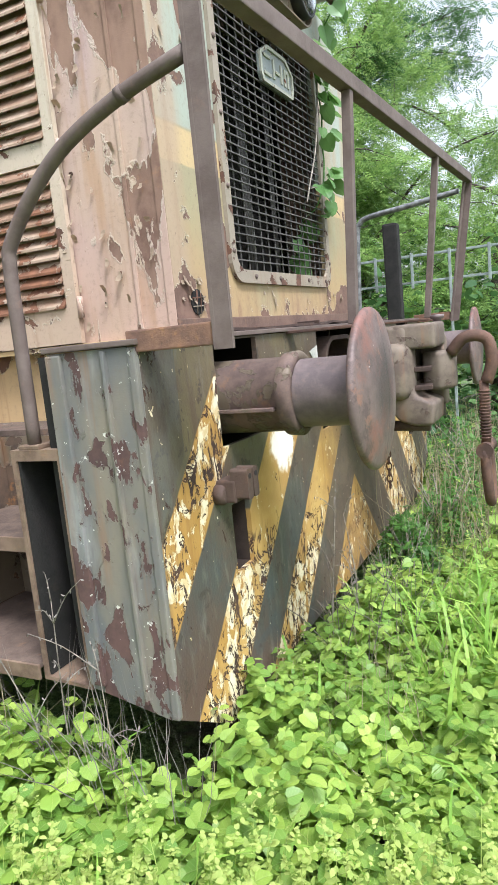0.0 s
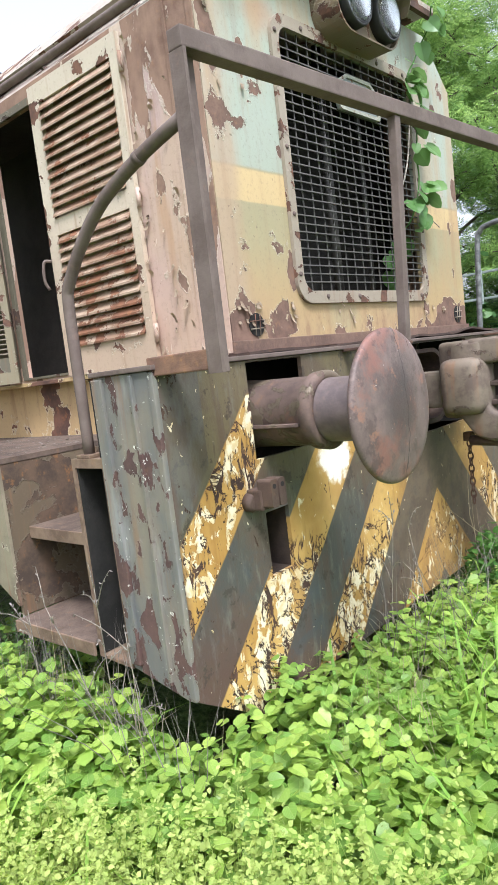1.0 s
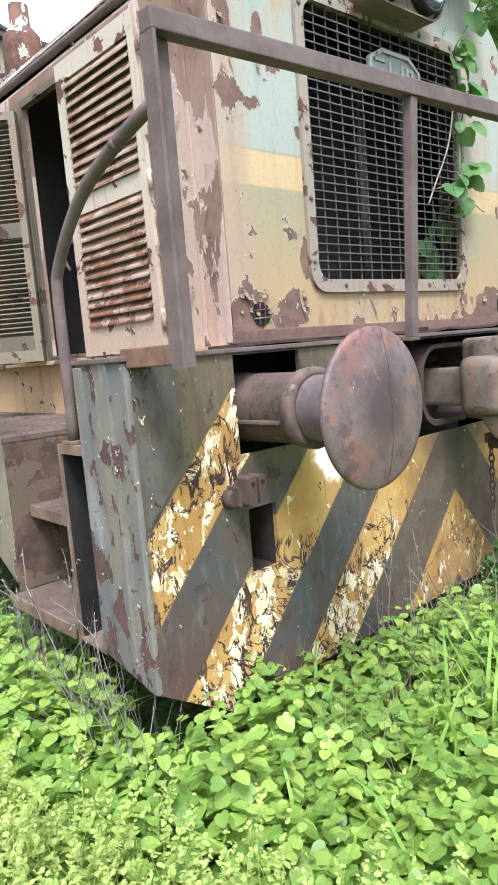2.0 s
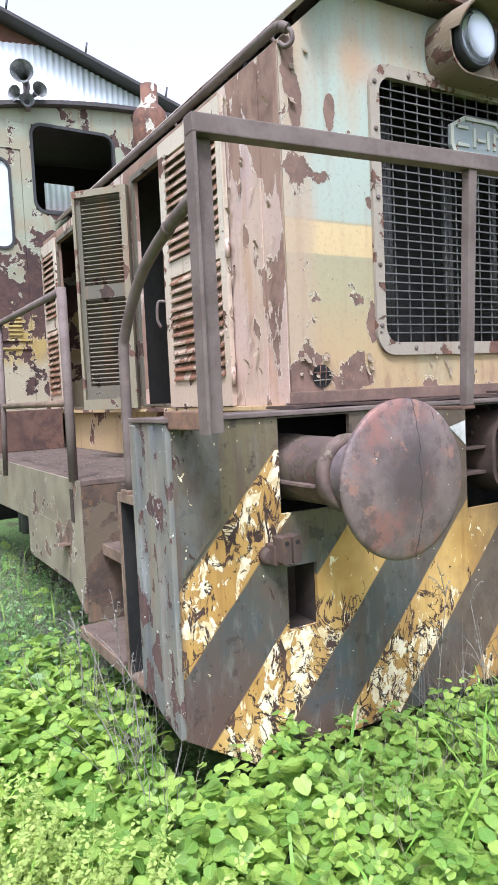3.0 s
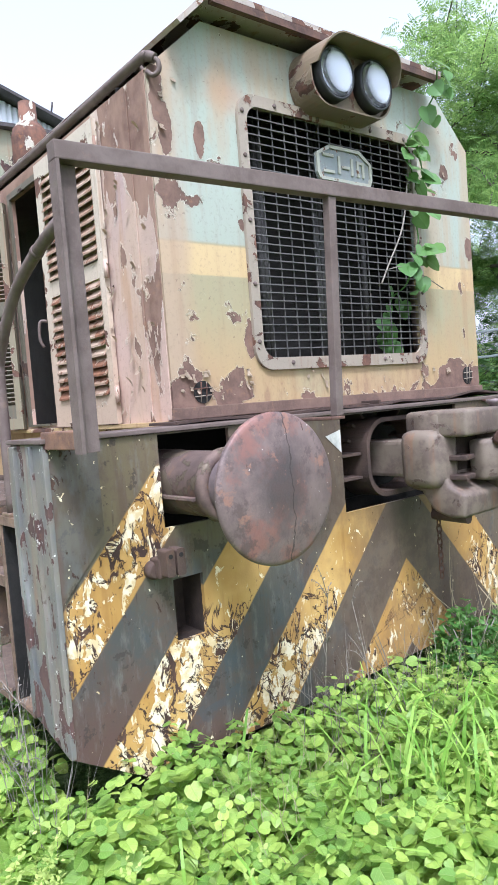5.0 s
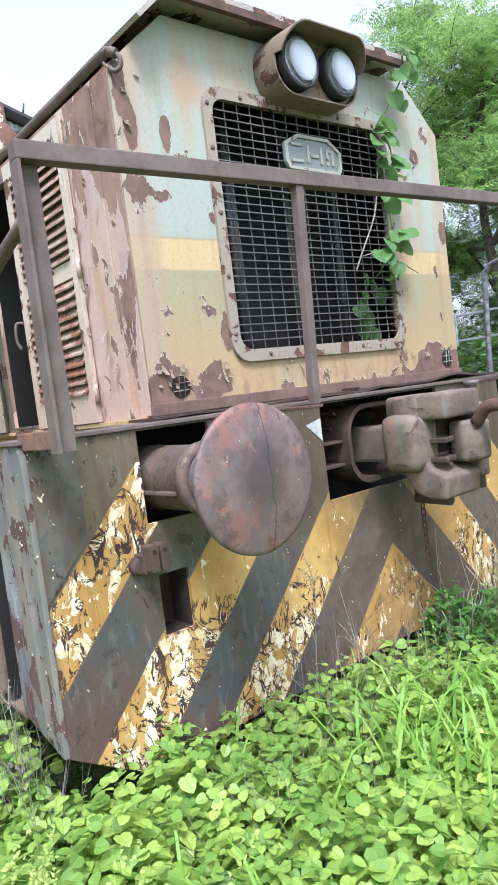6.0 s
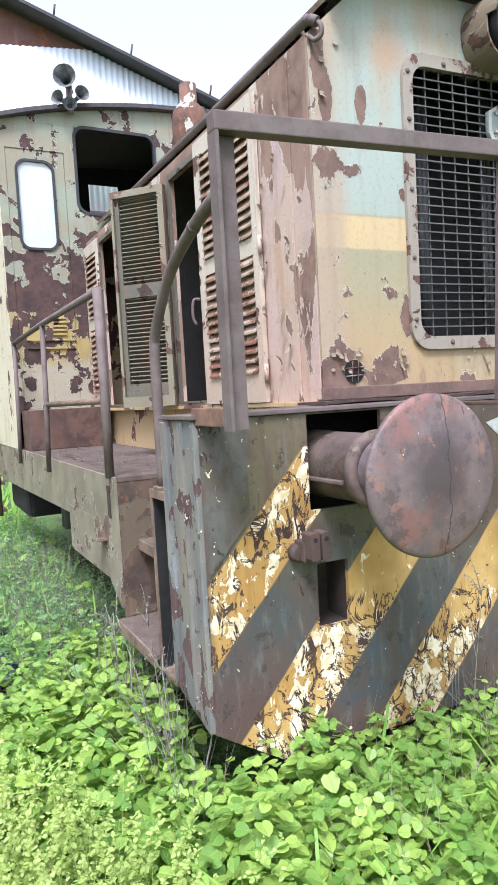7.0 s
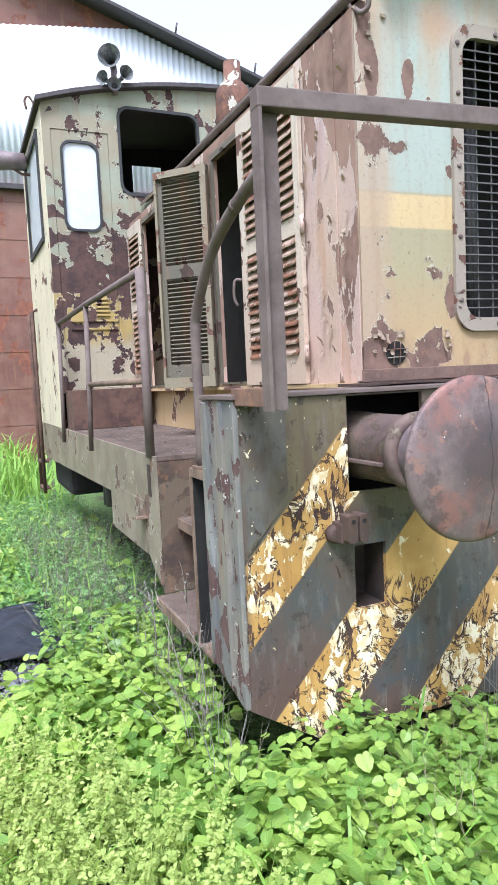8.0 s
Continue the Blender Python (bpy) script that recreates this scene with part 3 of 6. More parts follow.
def leafy(name, lo, hi, rough=0.5, thin=0.4, spread=1.0):
    k = Mat(name)
    g = k.t.nodes.new("ShaderNodeNewGeometry")
    rnd = g.outputs["Random Per Island"]
    c = k.mix(rnd, lo, hi)
    c = k.mix(k.math("MULTIPLY", k.step(k.noise(1.7, 3), 0.35, 0.65), 0.45 * spread), c, lo)
    k.done(c, rough, 0.0, 0.35)
    tr = k.t.nodes.new("ShaderNodeBsdfTranslucent")
    k.put(tr.inputs[0], k.mix(0.4, c, hi))
    mx = k.t.nodes.new("ShaderNodeMixShader")
    mx.inputs[0].default_value = thin
    k.t.links.new(k.b.outputs[0], mx.inputs[1])
    k.t.links.new(tr.outputs[0], mx.inputs[2])
    k.t.links.new(mx.outputs[0], k.t.nodes["Material Output"].inputs[0])
    return k.m




def veined(name, lo, hi):
    """A broad leaf with a pale midrib and side veins, drawn on the leaf's own length and width."""
    k = Mat(name)
    rnd = k.t.nodes.new("ShaderNodeNewGeometry").outputs["Random Per Island"]
    at = k.t.nodes.new("ShaderNodeAttribute")
    at.attribute_name = "leaf_place"
    sep = k.t.nodes.new("ShaderNodeSeparateXYZ")
    k.put(sep.inputs[0], at.outputs["Vector"])
    u, w = sep.outputs[0], k.math("ABSOLUTE", sep.outputs[1])
    rib = k.math("SUBTRACT", 1.0, k.step(w, 0.008, 0.035))
    side = k.math("ABSOLUTE", k.math("SUBTRACT", k.math("FRACT", k.math("MULTIPLY", k.math("SUBTRACT", u, k.math("MULTIPLY", w, 0.8)), 5.0)), 0.5))
    vein = k.math("MAXIMUM", rib, k.math("MULTIPLY", k.step(side, 0.40, 0.49), 0.55))
    c = k.mix(rnd, lo, hi)
    c = k.mix(k.math("MULTIPLY", k.step(k.noise(1.7, 3), 0.35, 0.65), 0.4), c, lo)
    c = k.mix(k.math("MULTIPLY", k.step(k.noise(70, 4, 0.6), 0.45, 0.7), 0.3), c, lo)
    c = k.mix(k.math("MULTIPLY", vein, 0.30), c, (0.58, 0.68, 0.26))
    k.bump(k.math("SUBTRACT", k.math("MULTIPLY", k.noise(220, 2), 0.3), vein), 0.5, 0.003)
    k.done(c, 0.40, 0.0, 0.48)
    tr = k.t.nodes.new("ShaderNodeBsdfTranslucent")
    k.put(tr.inputs[0], k.mix(0.4, c, hi))
    mx = k.t.nodes.new("ShaderNodeMixShader")
    mx.inputs[0].default_value = 0.42
    k.t.links.new(k.b.outputs[0], mx.inputs[1])
    k.t.links.new(tr.outputs[0], mx.inputs[2])
    k.t.links.new(mx.outputs[0], k.t.nodes["Material Output"].inputs[0])
    return k.m


M_LEAF = veined("bright_broad_leaf", (0.14, 0.275, 0.045), (0.46, 0.595, 0.115))
M_CARPET = leafy("low_green_leaf", (0.13, 0.28, 0.075), (0.38, 0.55, 0.21), 0.4)
M_DOCK = leafy("wide_ground_leaf", (0.15, 0.29, 0.045), (0.46, 0.60, 0.115), 0.42)
M_WEED = leafy("pale_weed_leaf", (0.36, 0.47, 0.12), (0.63, 0.69, 0.23), 0.7, 0.5)
M_GRASS = leafy("fresh_grass_blade", (0.17, 0.34, 0.045), (0.41, 0.59, 0.115))
M_SHRUB = leafy("shrub_leaf", (0.05, 0.14, 0.025), (0.14, 0.28, 0.06))
M_TREE = leafy("feathery_tree_leaf", (0.08, 0.19, 0.045), (0.44, 0.60, 0.18), thin=0.5)
# darker copy of the tree leaf, shade put into its colours
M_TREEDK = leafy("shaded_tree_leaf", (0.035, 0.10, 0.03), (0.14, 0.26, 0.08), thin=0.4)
M_VINE = leafy("vine_leaf", (0.06, 0.17, 0.05), (0.30, 0.45, 0.14), 0.35)
M_DEAD = leafy("dead_grey_twig", (0.13, 0.115, 0.10), (0.30, 0.27, 0.24), 0.85, 0.1)
M_DRY = leafy("straw_stem", (0.30, 0.25, 0.15), (0.48, 0.42, 0.28), 0.8, 0.2)


# ---------------- mesh helpers ----------------
def part(name, bm, material, parent=None, label="", smooth=False):
    me = bpy.data.meshes.new(name)
    if smooth:
        for f in bm.faces:
            f.smooth = True
    bm.to_mesh(me)
    bm.free()
    me.materials.append(material)
    ob = new(name, me)
    if parent:
        ob.parent = parent
        ob.matrix_parent_inverse = Matrix.Translation(-parent.location) if parent.type == "EMPTY" else Matrix()
    if label:
        ob["label"] = label
    return ob


def thing(name, at, label, category, group="", kind=""):
    ob = new(name)
    ob.location = at
    ob.empty_display_size = 0.1
    return tagged(ob, label, category, group, kind)


def add_box(bm, x0, x1, y0, y1, z0, z1, m=None):
    vs = [bm.verts.new(Vector(p) if m is None else m @ Vector(p)) for p in ((x0, y0, z0), (x1, y0, z0), (x1, y1, z0), (x0, y1, z0), (x0, y0, z1), (x1, y0, z1), (x1, y1, z1), (x0, y1, z1))]
    for q in ((3, 2, 1, 0), (4, 5, 6, 7), (0, 1, 5, 4), (1, 2, 6, 5), (2, 3, 7, 6), (3, 0, 4, 7)):
        bm.faces.new([vs[i] for i in q])


def box(x0, x1, y0, y1, z0, z1, bev=0.004, m=None):
    bm = bmesh.new()
    add_box(bm, x0, x1, y0, y1, z0, z1, m)
    if bev:
        bmesh.ops.bevel(bm, geom=bm.edges[:], offset=bev, segments=2, affect="EDGES", profile=0.6)
    return bm


def add_tube(bm, pts, r, seg=10, cap=True):
    pts = [Vector(p) for p in pts]
    rs = r if isinstance(r, (list, tuple)) else [r] * len(pts)
    rings, up = [], None
    for i, p in enumerate(pts):
        d = (pts[min(i + 1, len(pts) - 1)] - pts[max(i - 1, 0)]).normalized()
        if up is None:
            up = d.orthogonal().normalized()
        up = (up - d * up.dot(d)).normalized()
        side = d.cross(up)
        rings.append([bm.verts.new(p + (up * math.cos(a) + side * math.sin(a)) * rs[i]) for a in (2 * math.pi * j / seg for j in range(seg))])
    for a, b in zip(rings, rings[1:]):
        for j in range(seg):
            bm.faces.new((a[j], a[(j + 1) % seg], b[(j + 1) % seg], b[j])).smooth = True
    if cap:
        bm.faces.new(rings[0][::-1])
        bm.faces.new(rings[-1])


def tube(pts, r, seg=10):
    bm = bmesh.new()
    add_tube(bm, pts, r, seg)
    return bm


def smooth_path(pts, n=6):
    """Catmull-Rom through the points."""
    p = [Vector(q) for q in pts]
    p = [p[0] * 2 - p[1]] + p + [p[-1] * 2 - p[-2]]
    out = []
    for i in range(1, len(p) - 2):
        for j in range(n):
            t = j / n
            out.append(0.5 * (2 * p[i] + (p[i + 1] - p[i - 1]) * t + (2 * p[i - 1] - 5 * p[i] + 4 * p[i + 1] - p[i + 2]) * t * t + (3 * p[i] - p[i - 1] - 3 * p[i + 1] + p[i + 2]) * t ** 3))
    return out + [p[-2]]


def revolve(profile, y, z, seg=32, axis="x"):
    """A turned body: profile of (along, radius) round a line along x through (y, z), or along z through (x, y)."""
    bm = bmesh.new()
    rings = []
    for a, r in profile:
        ring = []
        for j in range(seg):
            c, s = math.cos(2 * math.pi * j / seg) * r, math.sin(2 * math.pi * j / seg) * r
            ring.append(bm.verts.new((a, y + c, z + s) if axis == "x" else (y + c, z + s, a)))
        rings.append(ring)
    for a, b in zip(rings, rings[1:]):
        for j in range(seg):
            bm.faces.new((a[j], a[(j + 1) % seg], b[(j + 1) % seg], b[j])).smooth = True
    bm.faces.new(rings[0][::-1])
    bm.faces.new(rings[-1])
    bmesh.ops.recalc_face_normals(bm, faces=bm.faces[:])
    return bm


def prism(poly, axis, a, b, bev=0.0):
    """A polygon in the plane across the axis, drawn out from a to b. Plane coordinates: x -> (y, z), y -> (x, z), z -> (x, y)."""
    bm = bmesh.new()

    def at(u, v, w):
        return {"x": (w, u, v), "y": (u, w, v), "z": (u, v, w)}[axis]

    lo = [bm.verts.new(at(u, v, a)) for u, v in poly]
    hi = [bm.verts.new(at(u, v, b)) for u, v in poly]
    bm.faces.new(lo)
    bm.faces.new(hi[::-1])
    for i in range(len(poly)):
        j = (i + 1) % len(poly)
        bm.faces.new((lo[i], hi[i], hi[j], lo[j]))
    bmesh.ops.recalc_face_normals(bm, faces=bm.faces[:])
    if bev:
        bmesh.ops.bevel(bm, geom=bm.edges[:], offset=bev, segments=2, affect="EDGES")
    return bm


def round_rect(u0, u1, v0, v1, r, n=6):
    out = []
    for cu, cv, a0 in ((u1 - r, v1 - r, 0), (u0 + r, v1 - r, 90), (u0 + r, v0 + r, 180), (u1 - r, v0 + r, 270)):
        for i in range(n + 1):
            a = radians(a0 + 90 * i / n)
            out.append((cu + r * math.cos(a), cv + r * math.sin(a)))
    return out


def ring_frame(outer, inner, axis, a, b):
    """A frame between two closed outlines with the same number of points."""
    bm = bmesh.new()

    def at(p, w):
        return {"x": (w, p[0], p[1]), "y": (p[0], w, p[1])}[axis]

    loops = [[bm.verts.new(at(p, w)) for p in lp] for lp, w in ((outer, a), (outer, b), (inner, b), (inner, a))]
    n = len(outer)
    for l0, l1 in zip(loops, loops[1:] + loops[:1]):
        for i in range(n):
            bm.faces.new((l0[i], l0[(i + 1) % n], l1[(i + 1) % n], l1[i]))
    bmesh.ops.recalc_face_normals(bm, faces=bm.faces[:])
    return bm


def holed(us, vs, holes, axis, a, b):
    """A thick sheet on a grid of breaks, with rectangular holes through it."""
    us, vs = sorted(set(us)), sorted(set(vs))
    solid = {}
    for i in range(len(us) - 1):
        for j in range(len(vs) - 1):
            cu, cv = (us[i] + us[i + 1]) / 2, (vs[j] + vs[j + 1]) / 2
            solid[i, j] = not any(h[0] < cu < h[1] and h[2] < cv < h[3] for h in holes)
    bm = bmesh.new()
    seen = {}

    def vert(i, j, w):
        if (i, j, w) not in seen:
            seen[i, j, w] = bm.verts.new({"x": (w, us[i], vs[j]), "y": (us[i], w, vs[j]), "z": (us[i], vs[j], w)}[axis])
        return seen[i, j, w]

    for (i, j), s in solid.items():
        if not s:
            continue
        for w in (a, b):
            bm.faces.new([vert(i, j, w), vert(i + 1, j, w), vert(i + 1, j + 1, w), vert(i, j + 1, w)])
        for di, dj, e in ((-1, 0, ((i, j), (i, j + 1))), (1, 0, ((i + 1, j), (i + 1, j + 1))), (0, -1, ((i, j), (i + 1, j))), (0, 1, ((i, j + 1), (i + 1, j + 1)))):
            if not solid.get((i + di, j + dj), False):
                bm.faces.new([vert(*e[0], a), vert(*e[1], a), vert(*e[1], b), vert(*e[0], b)])
    bmesh.ops.recalc_face_normals(bm, faces=bm.faces[:])
    return bm


def blank(name, verts, faces, material, label, category, kind="stuff"):
    me = bpy.data.meshes.new(name)
    me.from_pydata(np.asarray(verts).tolist(), [], faces if isinstance(faces, list) else faces.tolist())
    me.materials.append(material)
    return tagged(new(name, me), label, category, "", kind)

# ---------------- ground ----------------
def ground_z(x, y):
    return 0.05 * noise.noise(Vector((x * 0.5, y * 0.5, 0))) - 0.02


bm = bmesh.new()
ticks = [-400, -150, -60, -30, -20, -14] + [i * 0.5 for i in range(-24, 25)] + [14, 20, 30, 60, 150, 400]
grid = [[bm.verts.new((x, y, ground_z(x, y) if abs(x) < 13 and abs(y) < 13 else -0.02)) for y in ticks] for x in ticks]
for i in range(len(ticks) - 1):
    for j in range(len(ticks) - 1):
        bm.faces.new((grid[i][j], grid[i + 1][j], grid[i + 1][j + 1], grid[i][j + 1]))
tagged(part("ground", bm, M_SOIL, smooth=True), "dark soil and leaf litter under dense weeds", "ground", "", "structure")

# ---------------- the locomotive ----------------
CY = 1.62
HX, HY0, HY1 = -0.235, 0.592, 2.628
CABX = -3.35
loco = thing("locomotive", (-2.0, CY, 0.0), "abandoned rusty diesel shunting locomotive with flaking hazard stripes", "locomotive")

# striped end plate with openings for the buffers, the coupler and two slots
holes = [(0.375, 0.66, 0.905, 1.205), (2.58, 2.865, 0.905, 1.205), (1.22, 2.02, 0.815, 1.205), (0.388, 0.505, 0.53, 0.735), (2.735, 2.852, 0.53, 0.735)]
ys = [0, 0.12, 0.26, 3.12, 2.98, 3.24, CY] + [v for h in holes for v in h[:2]]
zs = [0.125, 0.3, 1.21] + [v for h in holes for v in h[2:]]
bm = holed(ys, zs, holes, "x", -0.016, 0.0)
for v in bm.verts:
    e = min(v.co.y, 3.24 - v.co.y)
    if v.co.z < 0.13:
        v.co.z = 0.295 - 0.165 * min(1.0, e / 0.26)
end_plate = part("end_plate", bm, M_STRIPE, loco, "yellow and dark grey chevron plate, paint flaking")
for y0, s in ((0.388, 1), (2.735, -1)):
    bm = bmesh.new()
    add_box(bm, -0.13, -0.012, y0 - 0.012, y0 - 0.001, 0.52, 0.745)
    add_box(bm, -0.13, -0.012, y0 + 0.118, y0 + 0.129, 0.52, 0.745)
    add_box(bm, -0.13, -0.012, y0 - 0.001, y0 + 0.118, 0.519, 0.529)
    add_box(bm, -0.142, -0.13, y0 - 0.012, y0 + 0.129, 0.519, 0.745)
    # slot walls are coloured for the shade inside the slot
    part("slot_box", bm, M_RECESS_SHADE, end_plate)
for yc in (0.348, 3.24 - 0.348):
    bm = box(0.0, 0.060, yc - 0.040, yc + 0.050, 0.762, 0.826, 0.007)
    lug = part("lug", bm, M_LUG, end_plate, "rusty cast bracket above the slot")
    part("boss", revolve([(0.0, 0.030), (0.020, 0.030), (0.030, 0.022)], yc - 0.034, 0.786, 20), M_LUG, lug)
    for dy in (-0.022, 0.016):
        part("ear", prism(round_rect(yc + dy - 0.015, yc + dy + 0.015, 0.772, 0.856, 0.008, 4), "x", 0.045, 0.098), M_LUG, lug)
        # flat black disc paints the shade of a pin hole
        part("pin_hole", revolve([(0.0975, 0.0075), (0.1, 0.0075)], yc + dy, 0.836, 10), M_DARK, lug)

# folded wings at both ends of the plate, with a rib
for ya, yb, yr in ((-0.002, 0.014, -0.014), (3.226, 3.242, 3.254)):
    poly = [(-0.25, 0.345), (-0.017, 0.292), (-0.017, 1.21), (-0.25, 1.21)]
    wing = part("side_wing", prism(poly, "y", ya, yb), M_WING, loco, "grey-green folded end of the buffer beam")
    part("rib", box(-0.085, -0.075, min(yr, ya), max(yr, yb), 0.33, 1.205, 0.002), M_WING, wing)
    part("rib", box(-0.249, -0.205, min(yr, ya), max(yr, yb), 0.36, 1.205, 0.004), M_WING, wing)
    part("edge_bead", box(-0.016, 0.006, ya - 0.004, yb - 0.002, 0.295, 1.208, 0.004), M_WING, wing)
part("corner_strip", prism([(0.0, 0.73), (0.163, 0.91), (0.163, 1.208), (0.0, 1.208)], "x", 0.0005, 0.0035), M_STRIPE, end_plate)
part("white_patch", prism([(1.13, 1.13), (1.215, 1.15), (1.215, 1.06)], "x", 0.001, 0.003), M_OLDWHITE, end_plate, "old white paint patch beside the coupler opening")
# channel joint on the plate and top cap
part("top_cap", box(-0.26, 0.012, -0.012, 3.252, 1.212, 1.226, 0.003), M_POST, loco)
bm = bmesh.new()
n = 40
rows = []
for i in range(n + 1):
    y = 0.52 + (2.78 - 0.52) * i / n
    dz = 0.004 * math.sin(i * 0.55) + 0.028 * math.exp(-((y - 2.35) / 0.16) ** 2) + 0.012 * math.exp(-((y - 1.75) / 0.09) ** 2)
    rows.append([bm.verts.new((x, y, z + dz * (x > -0.2))) for x, z in ((HX - 0.05, 1.228), (-0.10, 1.228), (-0.10, 1.238), (HX - 0.05, 1.238))])
for a, b in zip(rows, rows[1:]):
    for j in range(4):
        bm.faces.new((a[j], a[(j + 1) % 4], b[(j + 1) % 4], b[j]))
bm.faces.new(rows[0])
bm.faces.new(rows[-1][::-1])
bmesh.ops.recalc_face_normals(bm, faces=bm.faces[:])
part("deck_lip", bm, M_LUG, loco, "buckled rusty edge of the front deck")
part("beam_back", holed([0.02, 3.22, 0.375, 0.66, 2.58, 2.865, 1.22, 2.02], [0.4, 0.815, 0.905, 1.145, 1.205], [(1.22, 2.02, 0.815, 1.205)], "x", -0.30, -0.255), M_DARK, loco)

# added black panels stand for the shade inside the coupler pocket
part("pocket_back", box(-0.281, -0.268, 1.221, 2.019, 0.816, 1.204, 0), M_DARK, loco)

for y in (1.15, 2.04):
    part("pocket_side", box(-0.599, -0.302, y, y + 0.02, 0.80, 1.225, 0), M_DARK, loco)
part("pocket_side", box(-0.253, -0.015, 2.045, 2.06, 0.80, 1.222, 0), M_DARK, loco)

# buffers
def buffer(yc):
    z = 1.035
    b = part("buffer", revolve([(-0.26, 0.112), (-0.10, 0.112), (-0.06, 0.108), (0.16, 0.106), (0.165, 0.118), (0.20, 0.120), (0.207, 0.112), (0.207, 0.09), (0.15, 0.09)], yc, z, 36), M_HOUSING, loco, "rusty brown buffer with a large round head")
    part("plunger", revolve([(0.10, 0.094), (0.215, 0.096), (0.36, 0.096), (0.388, 0.11)], yc, z, 36), M_PLUNGER, b)
    prof = [(0.384, 0.10), (0.388, 0.17), (0.396, 0.212), (0.402, 0.218), (0.410, 0.218), (0.416, 0.213)]
    prof += [(0.416 + 0.026 * (1 - (r / 0.213) ** 2), r) for r in (0.2, 0.17, 0.13, 0.09, 0.05, 0.012)]
    part("buffer_head", revolve(prof, yc, z, 56), M_DISC, b, "domed round face with red-brown rust and a dark worn middle")
    part("weld_rib", box(-0.05, 0.16, yc - 0.125, yc - 0.085, z - 0.035, z - 0.025, 0.002), M_HOUSING, b)
    part("weld_rib", box(-0.05, 0.16, yc + 0.085, yc + 0.125, z - 0.035, z - 0.025, 0.002), M_HOUSING, b)


buffer(0.505)
buffer(2.735)

# centre coupler: pocket, shank and head
coupler = part("coupler", box(-0.40, 0.12, CY - 0.07, CY + 0.07, 0.93, 1.085, 0.015), M_COUPLER, loco, "heavy grey-brown cast knuckle coupler")
arch = ring_frame(round_rect(CY - 0.215, CY + 0.215, 0.85, 1.19, 0.12, 8), round_rect(CY - 0.196, CY + 0.196, 0.872, 1.172, 0.108, 8), "x", -0.19, -0.03)
part("striker_ring", arch, M_LUG, coupler, "dark steel arch round the shank")
for i in range(9):
    a = radians(20 + i * 17.5)
    part("stiffener", box(-0.24, -0.12, -0.006, 0.006, 0.20, 0.245, 0.002, Matrix.Translation((0, CY, 1.02)) @ Matrix.Rotation(a - math.pi / 2, 4, "X")), M_LUG, coupler)
for dz in (-0.06, 0.04):
    part("side_web", box(-0.24, -0.06, CY - 0.34, CY - 0.216, 1.0 + dz, 1.012 + dz, 0.002), M_LUG, coupler)


def lump(poly, axis, a, b_, r):
    """A cast block with well-rounded edges."""
    bm = prism(poly, axis, a, b_)
    bmesh.ops.bevel(bm, geom=bm.edges[:], offset=r, segments=3, affect="EDGES", profile=0.5)
    return bm


part("head", lump([(0.085, CY - 0.10), (0.20, CY - 0.165), (0.30, CY - 0.165), (0.30, CY + 0.12), (0.16, CY + 0.11), (0.085, CY + 0.09)], "z", 0.885, 1.205, 0.022), M_COUPLER, coupler, smooth=True)
part("cheek", lump([(0.115, CY - 0.20), (0.285, CY - 0.215), (0.325, CY - 0.12), (0.30, CY - 0.05), (0.13, CY - 0.05)], "z", 0.905, 1.135, 0.042), M_COUPLER, coupler, smooth=True)
part("upper_jaw", lump([(0.24, CY - 0.165), (0.405, CY - 0.15), (0.405, CY + 0.10), (0.24, CY + 0.13)], "z", 1.105, 1.207, 0.014), M_COUPLER, coupler, smooth=True)
part("lower_jaw", lump([(0.145, 0.955), (0.245, 0.815), (0.31, 0.792), (0.385, 0.795), (0.395, 0.885), (0.32, 0.915), (0.30, 0.99), (0.20, 0.99)], "y", CY - 0.165, CY + 0.08, 0.016), M_COUPLER, coupler, smooth=True)
part("guard_arm", lump([(0.28, CY + 0.075), (0.40, CY + 0.065), (0.41, CY + 0.125), (0.28, CY + 0.13)], "z", 0.85, 1.15, 0.014), M_COUPLER, coupler, smooth=True)
part("knuckle", lump([(0.32, CY - 0.02), (0.40, CY - 0.045), (0.455, CY + 0.0), (0.455, CY + 0.075), (0.36, CY + 0.085)], "z", 0.925, 1.085, 0.018), M_COUPLER, coupler, smooth=True)
for z in (0.945, 1.02):
    part("jaw_rib", lump([(0.29, CY - 0.14), (0.385, CY - 0.135), (0.37, CY - 0.05), (0.29, CY - 0.03)], "z", z - 0.008, z + 0.012, 0.004), M_LUG, coupler)
# added dark panel imitates the shade in the open jaw
part("mouth_lining", box(0.299, 0.306, CY - 0.12, CY + 0.10, 0.90, 1.104, 0.002), M_RECESS_SHADE, coupler)
part("lock_lifter", tube([(0.20, CY - 0.10, 0.79), (0.36, CY - 0.10, 0.785)], 0.022, 10), M_LUG, coupler)
part("knuckle_pin", revolve([(0.80, 0.018), (1.215, 0.018), (1.222, 0.03), (1.236, 0.03)], 0.375, CY + 0.10, 12, "z"), M_PLUNGER, coupler)
# hanging screw link
link = part("screw_link", tube(smooth_path([(0.44, CY + 0.0, 1.06), (0.50, CY - 0.01, 1.12), (0.58, CY, 1.11), (0.60, CY, 1.02), (0.575, CY, 0.93)], 5), 0.025, 10), M_RUST, loco, "rusty screw coupling hanging from the hook")
bm = tube([(0.565, CY, 0.94), (0.565, CY, 0.66)], 0.019, 12)
for i in range(16):
    add_tube(bm, [(0.565, CY, 0.90 - i * 0.013), (0.565, CY, 0.894 - i * 0.013)], 0.024, 12)
part("screw", bm, M_RUST, link)
